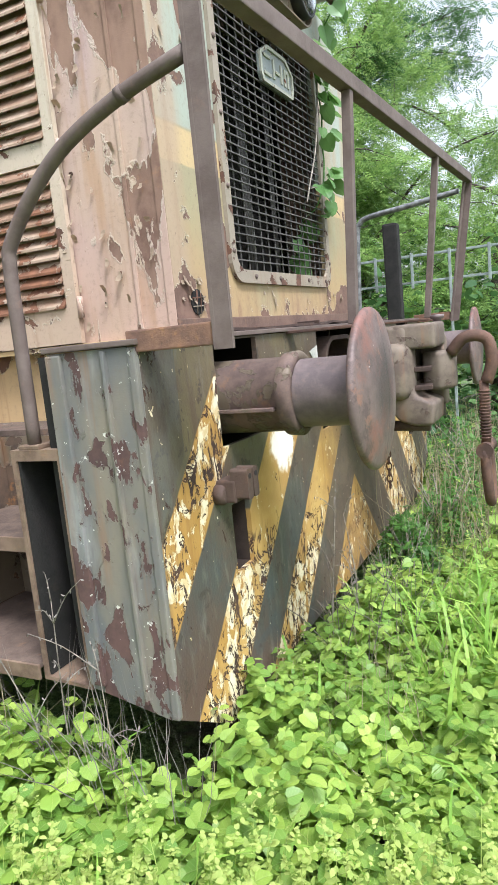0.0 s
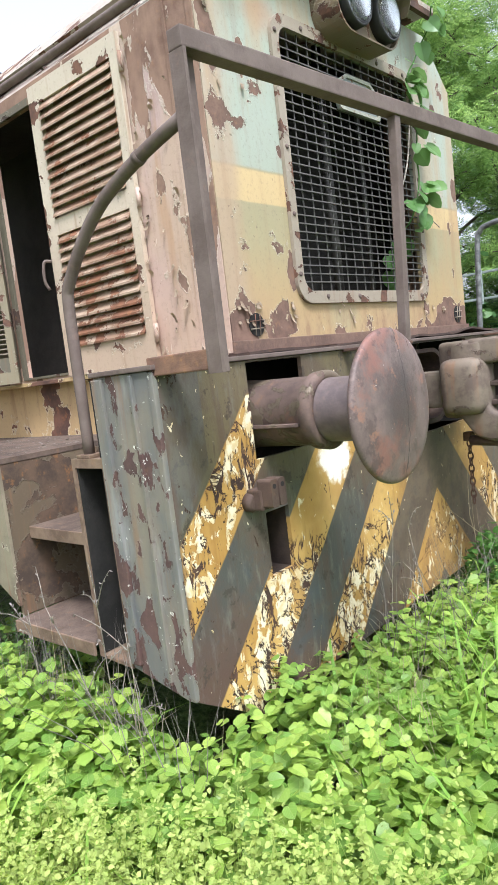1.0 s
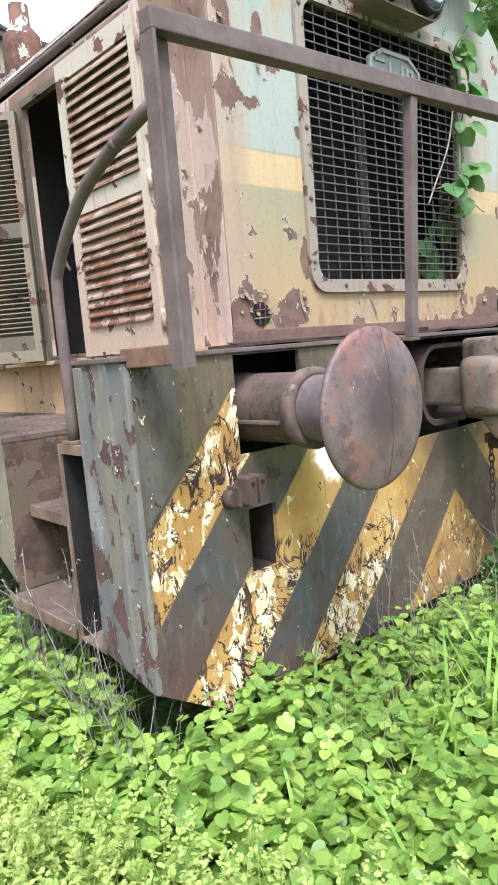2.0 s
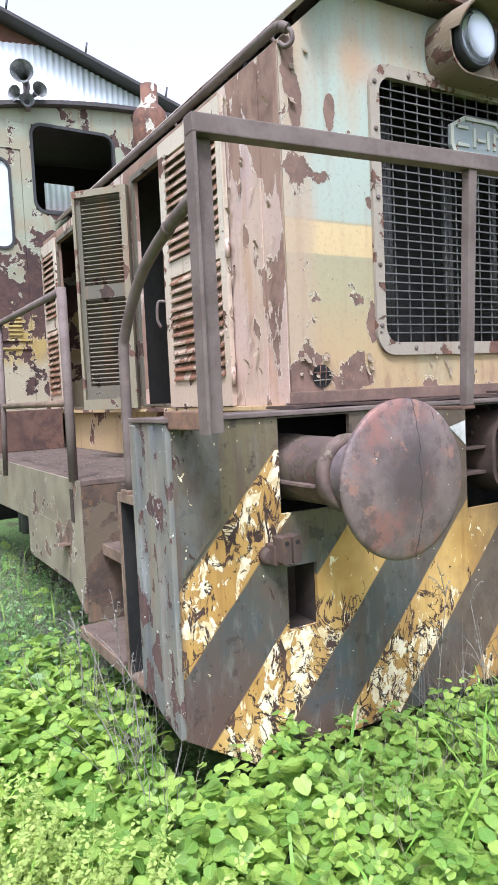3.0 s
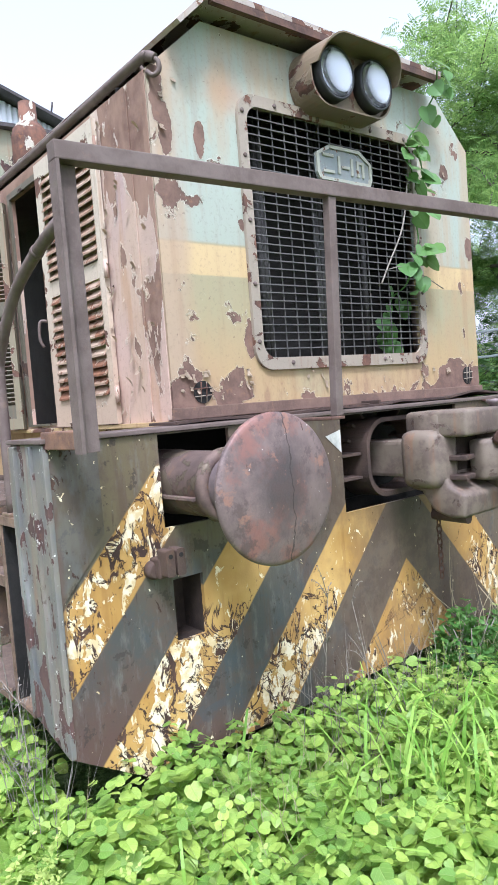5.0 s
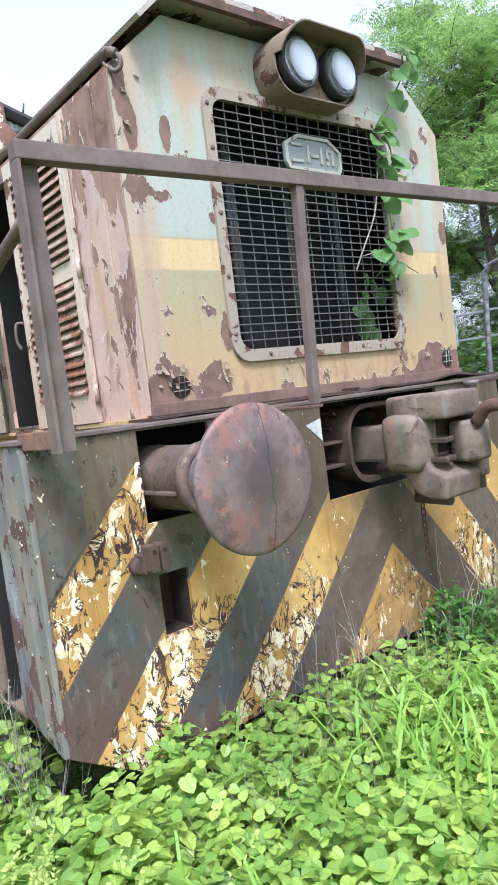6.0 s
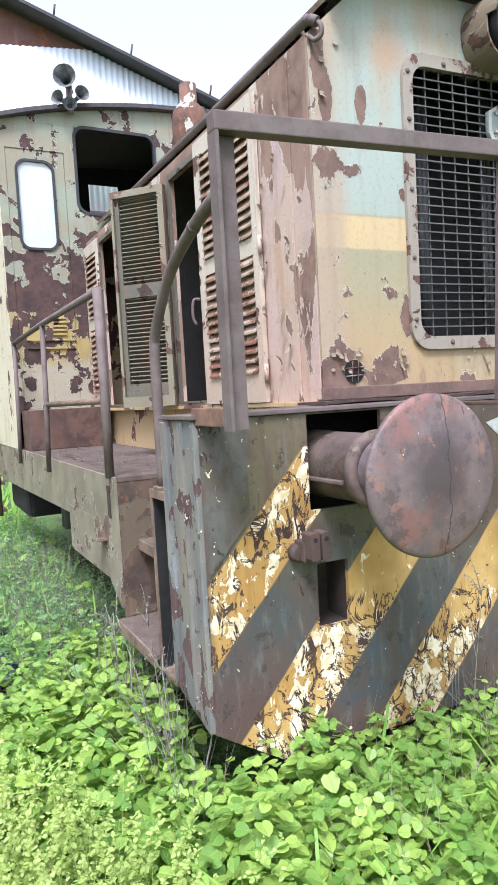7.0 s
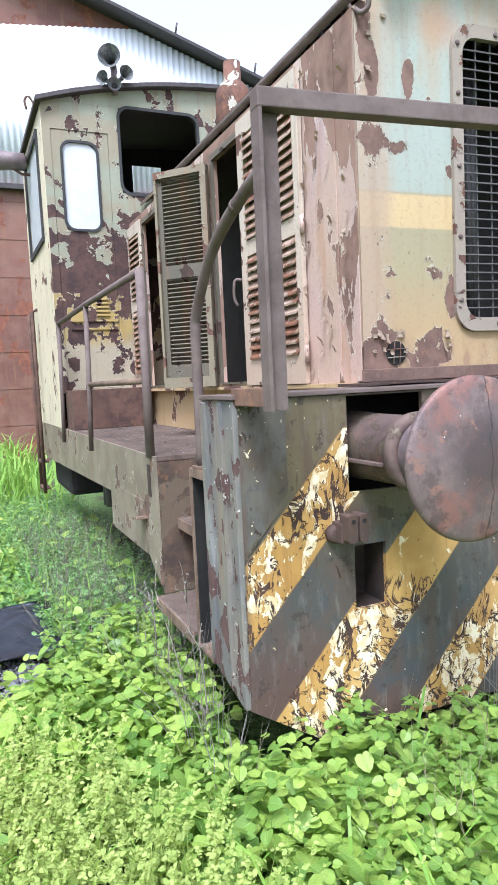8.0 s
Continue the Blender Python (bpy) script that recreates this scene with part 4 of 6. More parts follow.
part("trunnion", tube([(0.565, CY - 0.085, 0.66), (0.565, CY - 0.06, 0.66), (0.565, CY + 0.06, 0.66), (0.565, CY + 0.085, 0.66)], [0.034, 0.027, 0.027, 0.034], 12), M_RUST, link)
part("shackle", tube(smooth_path([(0.565, CY - 0.065, 0.66), (0.57, CY - 0.07, 0.55), (0.575, CY - 0.05, 0.46), (0.575, CY, 0.43), (0.575, CY + 0.05, 0.46), (0.57, CY + 0.07, 0.55), (0.565, CY + 0.065, 0.66)], 5), 0.021, 10), M_RUST, link)
# chain under the coupler
chain = part("chain", box(0.13, 0.17, CY - 0.02, CY + 0.02, 0.76, 0.80, 0.005), M_RUST, loco, "short rusty chain under the coupler")
for i in range(10):
    z = 0.75 - i * 0.028
    m = Matrix.Translation((0.15, CY, z)) @ Matrix.Rotation(radians(90 * (i % 2)), 4, "Z")
    bm = tube([m @ Vector((0.011 * math.cos(a), 0, 0.019 * math.sin(a))) for a in (2 * math.pi * j / 10 for j in range(11))], 0.0035, 6)
    part("chain_link", bm, M_RUST, chain)

# front hand rail
def lean(bm):
    """The rail runs outward and up a little towards its far end."""
    for v in bm.verts:
        k = max(0.0, v.co.y)
        v.co.x += 0.036 * k * max(0.0, min(1.0, (v.co.z - 1.2) / 0.75) if v.co.z < 1.91 else 1.0)
        v.co.z += 0.029 * k * max(0.0, min(1.0, (v.co.z - 1.2) / 0.7))
    return bm


rail = part("front_rail", lean(box(0.205, 0.25, 0.0, 3.24, 1.92, 1.968, 0.004)), M_POST, loco, "brown angle-iron hand rail across the front")
for y0, y1 in ((0.0, 0.068), (3.172, 3.24)):
    bm = box(0.205, 0.215, y0, y1, 1.185, 1.919, 0.002)
    o = y0 if y0 < 1 else y1 - 0.01
    add_box(bm, 0.215, 0.252, o, o + 0.01, 1.185, 1.919)
    part("corner_post", lean(bm), M_POST, rail)
    part("foot_bracket", box(-0.02, 0.204, y0 + 0.004, y1, 1.195, 1.245, 0.004), M_BRACKET, rail)
for y in (0.945, 2.27):
    part("rail_post", lean(box(0.214, 0.244, y, y + 0.034, 1.215, 1.919, 0.003)), M_POST, rail)
    part("foot_bracket", box(-0.09, 0.25, y - 0.03, y + 0.035, 1.203, 1.214, 0.003), M_RUST, rail)
# bent tube rails at the steps
for y, pts in ((0.022, [(-0.352, 0.985), (-0.350, 1.25), (-0.347, 1.43), (-0.330, 1.487), (-0.24, 1.59), (-0.13, 1.672), (0.03, 1.738), (0.206, 1.785)]), (3.218, [(-0.40, 0.985), (-0.385, 1.4), (-0.365, 1.80), (-0.345, 1.87), (-0.28, 1.905), (0.0, 1.935), (0.29, 1.97)])):
    pts = smooth_path([(x, y, z) for x, z in pts], 5)
    tr = part("bent_hand_rail", tube(pts, 0.0175, 12), M_POST if y < 1 else M_HORN, loco, "bent brown tube hand rail beside the steps" if y < 1 else "bent pale grey tube hand rail")
    if y < 1:
        part("tube_joint", tube([(0.028, y, 1.737), (0.044, y, 1.743)], 0.0197, 12), M_POST, tr)
    part("tube_foot", box(-0.385, -0.32, y - 0.025, y + 0.03, 0.978, 0.99, 0.003), M_STEPRUST, tr)

# ---- hood ----
GY0, GY1, GZ0, GZ1 = 1.0, 2.15, 1.408, 2.492
bm = holed([HY0, 0.62, GY0 + 0.04, GY1 - 0.04, HY1], [1.24, GZ0 + 0.04, GZ1 - 0.04, 2.487], [(GY0 + 0.04, GY1 - 0.04, GZ0 + 0.04, GZ1 - 0.04)], "x", HX - 0.018, HX)
bmesh.ops.bevel(bm, geom=[e for e in bm.edges if abs(e.verts[0].co.x - HX) < 1e-4 and abs(e.verts[1].co.x - HX) < 1e-4 and abs(e.verts[0].co.y - e.verts[1].co.y) < 1e-4 and (e.verts[0].co.y < HY0 + 0.001 or e.verts[0].co.y > 2.62)], offset=0.008, segments=3, affect="EDGES")
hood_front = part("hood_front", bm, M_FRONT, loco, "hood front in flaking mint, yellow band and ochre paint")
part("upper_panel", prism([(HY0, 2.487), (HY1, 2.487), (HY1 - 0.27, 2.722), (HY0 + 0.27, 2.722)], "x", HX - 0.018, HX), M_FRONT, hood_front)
part("bottom_angle", box(HX - 0.02, HX + 0.012, HY0 - 0.004, HY1 + 0.004, 1.24, 1.285, 0.003), M_FOOT, hood_front)
for yc in (0.735, 3.24 - 0.735):
    # proud black disc paints the shade of the vent hole
    v = part("vent", revolve([(HX - 0.03, 0.042), (HX + 0.004, 0.042)], yc, 1.338, 24), M_DARK, hood_front, "round vent with bent wires, its shaded hole a flat black disc")
    for dz in (-0.016, 0.012):
        part("vent_wire", tube([(HX + 0.008, yc - 0.041, 1.338 + dz), (HX + 0.010, yc + 0.041, 1.338 + dz + 0.004)], 0.0022, 6), M_GFRAME, v)
    for dy in (-0.014, 0.012):
        part("vent_wire", tube([(HX + 0.006, yc + dy, 1.300), (HX + 0.009, yc + dy + 0.004, 1.376)], 0.0022, 6), M_GFRAME, v)
# grille
frame_out = round_rect(GY0, GY1, GZ0, GZ1, 0.09)
grille = part("grille_frame", ring_frame(frame_out, round_rect(GY0 + 0.046, GY1 - 0.046, GZ0 + 0.048, GZ1 - 0.046, 0.06), "x", HX + 0.001, HX + 0.016), M_GFRAME, hood_front, "rounded riveted frame round the grille")
bm = bmesh.new()
for i in range(1, 15):
    y = GY0 + 0.052 + (GY1 - GY0 - 0.104) * i / 15
    add_box(bm, HX - 0.006, HX - 0.001, y - 0.0020, y + 0.0020, GZ0 + 0.045, GZ1 - 0.045)
for i in range(1, 30):
    z = GZ0 + 0.052 + (GZ1 - GZ0 - 0.104) * i / 30
    add_box(bm, HX - 0.001, HX + 0.005, GY0 + 0.045, GY1 - 0.045, z - 0.0024, z + 0.0024)
part("wire_mesh", bm, M_MESH, grille)
for u, v in [(GY0 + 0.023, z) for z in (1.52, 1.75, 2.0, 2.25, 2.42)] + [(GY1 - 0.023, z) for z in (1.52, 1.75, 2.0, 2.25, 2.42)] + [(y, GZ0 + 0.026) for y in (1.2, 1.45, 1.8, 2.05)] + [(y, GZ1 - 0.026) for y in (1.2, 1.45, 1.8, 2.05)]:
    part("rivet", revolve([(HX + 0.015, 0.010), (HX + 0.020, 0.009), (HX + 0.023, 0.005)], u, v, 10), M_POST, grille)
# radiator sheet, its black holding the shade behind the grille
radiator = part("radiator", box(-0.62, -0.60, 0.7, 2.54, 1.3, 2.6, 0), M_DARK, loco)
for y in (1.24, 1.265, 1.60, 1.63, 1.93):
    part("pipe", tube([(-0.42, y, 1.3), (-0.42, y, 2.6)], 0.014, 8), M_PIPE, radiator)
# badge
badge = part("badge", prism([(1.44, 2.245), (1.455, 2.215), (1.785, 2.215), (1.80, 2.245), (1.80, 2.315), (1.72, 2.365), (1.52, 2.365), (1.44, 2.325)], "x", HX + 0.006, HX + 0.02, 0.003), M_BADGE, hood_front, "six-sided maker's badge with raised border")
hexo = [(1.44, 2.245), (1.455, 2.215), (1.785, 2.215), (1.80, 2.245), (1.80, 2.315), (1.72, 2.365), (1.52, 2.365), (1.44, 2.325)]
hexi = [(CY + (y - CY) * 0.91, 2.288 + (z - 2.288) * 0.82) for y, z in hexo]
part("border", ring_frame(hexo, hexi, "x", HX + 0.0185, HX + 0.027), M_BADGE_LT, badge)
for y0, y1, z0, z1 in ((1.48, 1.55, 2.315, 2.328), (1.48, 1.55, 2.247, 2.26), (1.575, 1.59, 2.25, 2.325), (1.60, 1.65, 2.275, 2.288), (1.66, 1.675, 2.25, 2.325), (1.70, 1.715, 2.25, 2.32), (1.735, 1.75, 2.25, 2.32), (1.715, 1.735, 2.305, 2.318)):
    part("relief_bar", box(HX + 0.0185, HX + 0.026, y0, y1, z0, z1, 0.002), M_BADGE_LT, badge)

for ob in (badge, *badge.children_recursive):
    for v in ob.data.vertices:
        v.co.y, v.co.z = v.co.y - 0.02, v.co.z - 0.006

# hood sides with door openings
OP = [(-1.55, -1.18, 1.262, 2.40), (-2.96, -2.0, 1.262, 2.40)]
for y0, y1, mat in ((HY0, HY0 + 0.018, M_SIDE), (HY1 - 0.018, HY1, M_SIDE)):
    bm = holed([CABX, HX - 0.019] + [v for h in OP for v in h[:2]], [1.24, 2.487, 1.262, 2.40], OP if y0 < 1 else [], "y", y0, y1)
    hs = part("hood_side", bm, mat, loco, "hood side in faded pink paint with rust patches")
    if y0 > 1:
        hs_right = hs
    else:
        hs_left = hs
        part("seam_strip", box(-0.375, -0.36, HY0 - 0.006, HY0 - 0.001, 1.245, 2.48, 0.002), M_SIDE, hs)
        part("corner_fold", box(-0.262, HX + 0.004, HY0 - 0.005, HY0 - 0.001, 1.245, 2.485, 0.002), M_SIDE, hs)
        for h in OP:
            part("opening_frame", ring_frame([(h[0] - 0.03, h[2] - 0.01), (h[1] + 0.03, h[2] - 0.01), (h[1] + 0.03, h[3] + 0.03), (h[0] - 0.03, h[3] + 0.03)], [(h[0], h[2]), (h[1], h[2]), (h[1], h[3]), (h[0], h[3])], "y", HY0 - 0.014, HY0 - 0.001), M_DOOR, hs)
part("hood_base", box(CABX, HX - 0.05, HY0 + 0.05, HY1 - 0.05, 0.97, 1.239, 0), M_BASE, loco, "ochre skirt under the hood")
part("base_angle", box(CABX, HX - 0.03, HY0 - 0.02, HY0 + 0.05, 1.222, 1.2395, 0.002), M_BASE, loco)
bev = [(HY0, 2.487), (HY0 + 0.27, 2.722), (HY1 - 0.27, 2.722), (HY1, 2.487), (HY1 - 0.02, 2.487), (HY1 - 0.28, 2.705), (HY0 + 0.28, 2.705), (HY0 + 0.02, 2.487)]
hood_top = part("hood_top", prism(bev, "x", CABX, HX - 0.019), M_EAVE, loco)
cov = [(HY0 + 0.10, 2.622), (HY0 + 0.255, 2.765), (2.26, 2.765), (2.26, 2.787), (HY0 + 0.25, 2.787), (HY0 + 0.085, 2.632)]
cover = part("roof_cover", prism(cov, "x", CABX + 0.02, HX + 0.11), M_EAVE, loco, "rusty overhanging cover on the hood")
bm = bmesh.new()
add_box(bm, HX + 0.085, HX + 0.11, HY0 + 0.25, 2.258, 2.735, 2.764)
part("front_lip", bm, M_RUST, cover)
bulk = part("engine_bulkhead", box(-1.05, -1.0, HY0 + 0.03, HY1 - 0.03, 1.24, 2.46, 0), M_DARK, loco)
# two added black panels make the shade seen in the door openings
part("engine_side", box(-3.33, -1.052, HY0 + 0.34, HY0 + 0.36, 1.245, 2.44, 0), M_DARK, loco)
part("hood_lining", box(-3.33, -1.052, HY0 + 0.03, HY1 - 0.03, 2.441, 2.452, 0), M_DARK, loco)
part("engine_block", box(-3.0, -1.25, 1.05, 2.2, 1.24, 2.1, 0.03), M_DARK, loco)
part("engine_pipe", tube(smooth_path([(-1.38, 0.9, 1.3), (-1.36, 0.86, 1.55), (-1.30, 0.83, 1.62), (-1.27, 0.84, 1.72)], 4), 0.012, 8), M_PIPE, loco)
part("engine_bracket", box(-1.5, -1.2, 0.80, 0.83, 1.78, 1.80, 0.003), M_PIPE, loco)
part("engine_bracket", box(-1.5, -1.2, 0.80, 0.83, 1.86, 1.91, 0.003), M_PIPE, loco)


def louvre_panel(x0, x1, z0, z1, regions, m, mat, slats, name, label, out=0.010, depth=0.02):
    """A panel in the plane y = 0 facing -y, with pressed louvres in the given regions, brought to its place by m."""
    us = [x0, x1] + [v for r in regions for v in r[:2]]
    vs = [z0, z1] + [v for r in regions for v in r[2:]]
    bm = holed(us, vs, regions, "y", -depth, 0.0)
    bm.transform(m)
    d = part(name, bm, mat, loco, label)
    for r in regions:
        step = (r[3] - r[2]) / slats
        for i in range(slats):
            z = r[2] + step * i
            bm = bmesh.new()
            a = 0.004 * random.uniform(-1, 1)
            p = [(-depth * 0.4, z + step * 0.97), (-depth - out, z + step * 0.20 + a), (-depth - out, z - step * 0.02 + a), (-depth * 0.4 + 0.004, z + step * 0.72)]
            lo = [bm.verts.new((r[0] + 0.001, *q)) for q in p]
            hi = [bm.verts.new((r[1] - 0.001, *q)) for q in p]
            bm.faces.new(lo)
            bm.faces.new(hi[::-1])
            for k in range(4):
                bm.faces.new((lo[k], hi[k], hi[(k + 1) % 4], lo[(k + 1) % 4]))
            bmesh.ops.recalc_face_normals(bm, faces=bm.faces[:])
            bm.transform(m)
            part("slat", bm, M_LOUVRE if mat == M_CREAM else mat, d)
    return d


d1 = louvre_panel(-1.19, -0.60, 1.243, 2.452, [(-1.12, -0.645, 1.905, 2.375), (-1.12, -0.645, 1.365, 1.835)], Matrix.Translation((0, HY0 - 0.006, 0)), M_CREAM, 12, "louvre_door", "closed cream door with two panels of rusty louvres")
for z in (1.36, 1.86, 2.34):
    part("hinge", tube([(-0.588, HY0 - 0.024, z - 0.035), (-0.588, HY0 - 0.024, z + 0.035)], 0.010, 8), M_SIDE, d1)
part("handle", tube(smooth_path([(-1.185, HY0 - 0.03, 1.74), (-1.20, HY0 - 0.06, 1.735), (-1.205, HY0 - 0.065, 1.66), (-1.20, HY0 - 0.05, 1.62)], 4), 0.007, 8), M_POST, d1)
# open leaf: hinged at the rear edge of the first opening, swung far out
leaf = Matrix.Translation((-1.58, HY0 - 0.03, 0)) @ Matrix.Rotation(radians(-138), 4, "Z")
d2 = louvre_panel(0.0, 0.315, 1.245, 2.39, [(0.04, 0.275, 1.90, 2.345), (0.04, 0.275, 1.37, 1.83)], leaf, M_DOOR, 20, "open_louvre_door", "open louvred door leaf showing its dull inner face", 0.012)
bm = ring_frame([(0.0, 1.245), (0.315, 1.245), (0.315, 2.39), (0.0, 2.39)], [(0.034, 1.30), (0.300, 1.30), (0.300, 2.355), (0.034, 2.355)], "y", 0.001, 0.018)
bm.transform(leaf)
part("leaf_frame", bm, M_LEAFRAME, d2)
d3 = louvre_panel(-3.34, -2.985, 1.25, 2.44, [(-3.30, -3.03, 1.90, 2.36), (-3.30, -3.03, 1.36, 1.82)], Matrix.Translation((0, HY0 - 0.006, 0)), M_CREAM, 11, "louvre_door", "closed cream door with rusty louvres beside the cab")

# torn sheet and curled paint flakes at the hood corner
fl = random.Random(21)
tone = peel("curled_paint_flake", (0.47, 0.37, 0.27), 0.62, 30.0, streak=0.2)


def flake(o, u, v, n, w, h, curl):
    """A curled chip of paint at o, spanned by u and v and bent away along n."""
    bm = bmesh.new()
    o, u, v, n = Vector(o), Vector(u), Vector(v), Vector(n)
    rows = []
    for i in range(4):
        t = i / 3
        k = 0.75 + 0.25 * math.sin(2.2 * i + w * 900)
        rows.append([bm.verts.new(o + u * w * (s * k) + v * h * (t - 0.15 * curl * t * t) + n * (0.002 + curl * h * t * t)) for s in (-0.5, 0.1, 0.5)])
    for a, b_ in zip(rows, rows[1:]):
        for j in range(2):
            bm.faces.new((a[j], a[j + 1], b_[j + 1], b_[j]))
    bmesh.ops.solidify(bm, geom=bm.faces[:], thickness=0.0012)
    return bm


for i in range(46):
    x = fl.choice((-0.585, -0.57, -0.60, -0.40, -0.30, -0.48)) + fl.uniform(-0.02, 0.02)
    z = fl.uniform(1.3, 2.42)
    up = fl.choice((1, -1))
    part("paint_flake", flake((x, HY0 - 0.008, z), (1, 0, 0.2 * fl.uniform(-1, 1)), (0.3 * fl.uniform(-1, 1), 0, up), (0, -1, 0), fl.uniform(0.008, 0.028), fl.uniform(0.012, 0.04), fl.uniform(0.25, 0.6)), tone, hs_left)
for i in range(34):
    y = fl.choice((fl.uniform(0.66, 1.0), fl.uniform(1.0, 2.5), fl.uniform(0.63, 0.72)))
    z = 1.39 + fl.uniform(-0.04, 0.035) if fl.random() < 0.75 else fl.uniform(2.0, 2.5)
    if 1.0 < y < 2.2 and z > 1.42:
        continue
    part("paint_flake", flake((HX + 0.001, y, z), (0, 1, 0.2 * fl.uniform(-1, 1)), (0, 0.3 * fl.uniform(-1, 1), -1), (1, 0, 0), fl.uniform(0.008, 0.03), fl.uniform(0.012, 0.035), fl.uniform(0.2, 0.55)), tone, hood_front)

# headlight pair
LX, LZ = -0.10, 2.63
out_f = round_rect(1.325, 1.84, LZ - 0.135, LZ + 0.120, 0.110, 8)
bm = ring_frame(out_f, [(CY - 0.035 + (y - CY + 0.035) * 0.97, LZ + (z - LZ) * 0.95) for y, z in out_f], "x", HX + 0.001, LX - 0.005)
lamp = part("headlight", bm, M_LAMP, loco, "twin headlight in a dented khaki housing with a hood")
part("back_plate", prism(round_rect(1.335, 1.83, LZ - 0.125, LZ + 0.125, 0.105, 8), "x", LX - 0.05, LX - 0.03), M_LAMP, lamp)
up = [p for p in out_f if p[1] > LZ - 0.02]
bm = bmesh.new()
fr = []
for y, z in up:
    k = (z - (LZ - 0.02)) / 0.140
    fr.append([bm.verts.new(v) for v in ((LX - 0.01, y, z), (LX + 0.02 + 0.085 * k, y, z - 0.005), (LX + 0.02 + 0.085 * k, CY - 0.035 + (y - CY + 0.035) * 0.975, LZ + (z - LZ) * 0.95 - 0.005), (LX - 0.01, CY - 0.035 + (y - CY + 0.035) * 0.975, LZ + (z - LZ) * 0.955))])
for a, b in zip(fr, fr[1:]):
    for j in range(4):
        bm.faces.new((a[j], a[(j + 1) % 4], b[(j + 1) % 4], b[j]))
bm.faces.new(fr[0])
bm.faces.new(fr[-1][::-1])
bmesh.ops.recalc_face_normals(bm, faces=bm.faces[:])
part("visor", bm, M_LAMP, lamp)
for y in (1.457, 1.711):
    bz = part("bezel", revolve([(LX - 0.045, 0.108), (LX + 0.016, 0.108), (LX + 0.021, 0.105), (LX + 0.021, 0.099), (LX - 0.02, 0.097)], y, LZ - 0.005, 32), M_RUBBER, lamp)
    part("reflector", revolve([(LX + 0.018, 0.0965), (LX + 0.010, 0.075), (LX + 0.006, 0.04), (LX + 0.005, 0.004)], y, LZ - 0.005, 32), M_CHROME, lamp)
    part("lens", revolve([(LX + 0.0195, 0.0975), (LX + 0.032, 0.075), (LX + 0.040, 0.04), (LX + 0.042, 0.004)], y, LZ - 0.005, 32), M_GLASS, lamp, "clear domed glass")

lamp.location.y, lamp.location.z = lamp.location.y - 0.015, lamp.location.z - 0.032
coupler.location.z -= 0.012
# the hood stands a little askew, higher towards its far side and its top
for top_ob in (hood_front, hs_right, hood_top, cover, lamp):
    for ob in (top_ob, *top_ob.children_recursive):
        for v in ob.data.vertices:
            v.co.z += (0.012 * min(1.0, max(0.0, (v.co.z - 1.29) / 0.2)) + 0.022 * min(1.0, max(0.0, (v.co.z - 1.9) / 0.7))) * (v.co.y - 0.6)

# tube along the edge of the hood
rl = part("hood_hand_rail", tube(smooth_path([(-0.205, 0.625, 2.52), (-0.23, 0.61, 2.535), (-0.30, 0.605, 2.54), (-0.8, 0.625, 2.555), (-1.8, 0.67, 2.60), (-3.33, 0.735, 2.675)], 5), 0.018, 12), M_POST, loco, "brown tube hand rail along the hood")
for x, y, z in ((-0.32, 0.615, 2.562), (-1.2, 0.648, 2.592), (-2.2, 0.695, 2.634)):
    part("rail_stay", tube([(x, y, z), (x, y + 0.03, z - 0.03), (x, y + 0.035, z - 0.075)], 0.010, 8), M_POST, rl)
part("rail_hook", tube(smooth_path([(-0.21, 0.622, 2.522), (-0.19, 0.628, 2.505), (-0.192, 0.63, 2.475), (-0.21, 0.615, 2.462), (-0.228, 0.602, 2.48)], 4), 0.009, 8), M_POST, rl)
# air vessel with a stub pipe on the hood
vs = part("air_vessel", revolve([(2.70, 0.125), (3.24, 0.125), (3.30, 0.115), (3.345, 0.08), (3.35, 0.062), (3.49, 0.06), (3.495, 0.045)], -2.75, 1.24, 28, "z"), M_ROOF, loco, "rusty upright vessel with a stub pipe")
part("vessel_band", revolve([(3.0, 0.129), (3.015, 0.129)], -2.75, 1.24, 28, "z"), M_RUST, vs)

# ---- footplate and steps ----
plan = [(-4.72, 0.01), (-0.875, 0.01), (-0.875, 0.411), (-0.255, 0.411), (-0.255, 3.23), (-4.72, 3.23)]
deck = part("footplate", prism(plan, "z", 0.955, 0.974), M_DECK, loco, "rusty footplate with dry litter")
for y0, y1 in ((0.0, 0.012), (3.228, 3.24)):
    poly = [(-4.72, 0.975), (-0.875, 0.975), (-0.875, 0.44), (-1.04, 0.535), (-1.75, 0.54), (-1.75, 0.72), (-4.55, 0.66), (-4.72, 0.80)]
    part("side_sill", prism(poly, "y", y0, y1), M_SILL, loco, "grey-green side sill with peeling patches")
bm = box(-1.75, -1.05, -0.004, -0.001, 0.535, 0.765, 0.001)
part("sill_patch", bm, M_SILL, loco)
st = part("step_well", box(-0.893, -0.877, 0.0125, 0.42, 0.40, 0.954, 0.002), M_WELL, loco, "rusty steps recessed beside the buffer beam")
part("well_back", box(-0.875, -0.26, 0.41, 0.425, 0.36, 0.953, 0.002), M_WELL, st)
for z, yo in ((0.70, 0.09), (0.385, -0.02)):
    part("tread", box(-0.875, -0.412, yo, 0.409, z, z + 0.014, 0.003), M_DECK, st)
    part("tread_lip", box(-0.875, -0.412, yo - 0.006, yo + 0.004, z - 0.03, z + 0.013, 0.002), M_STEPRUST, st)
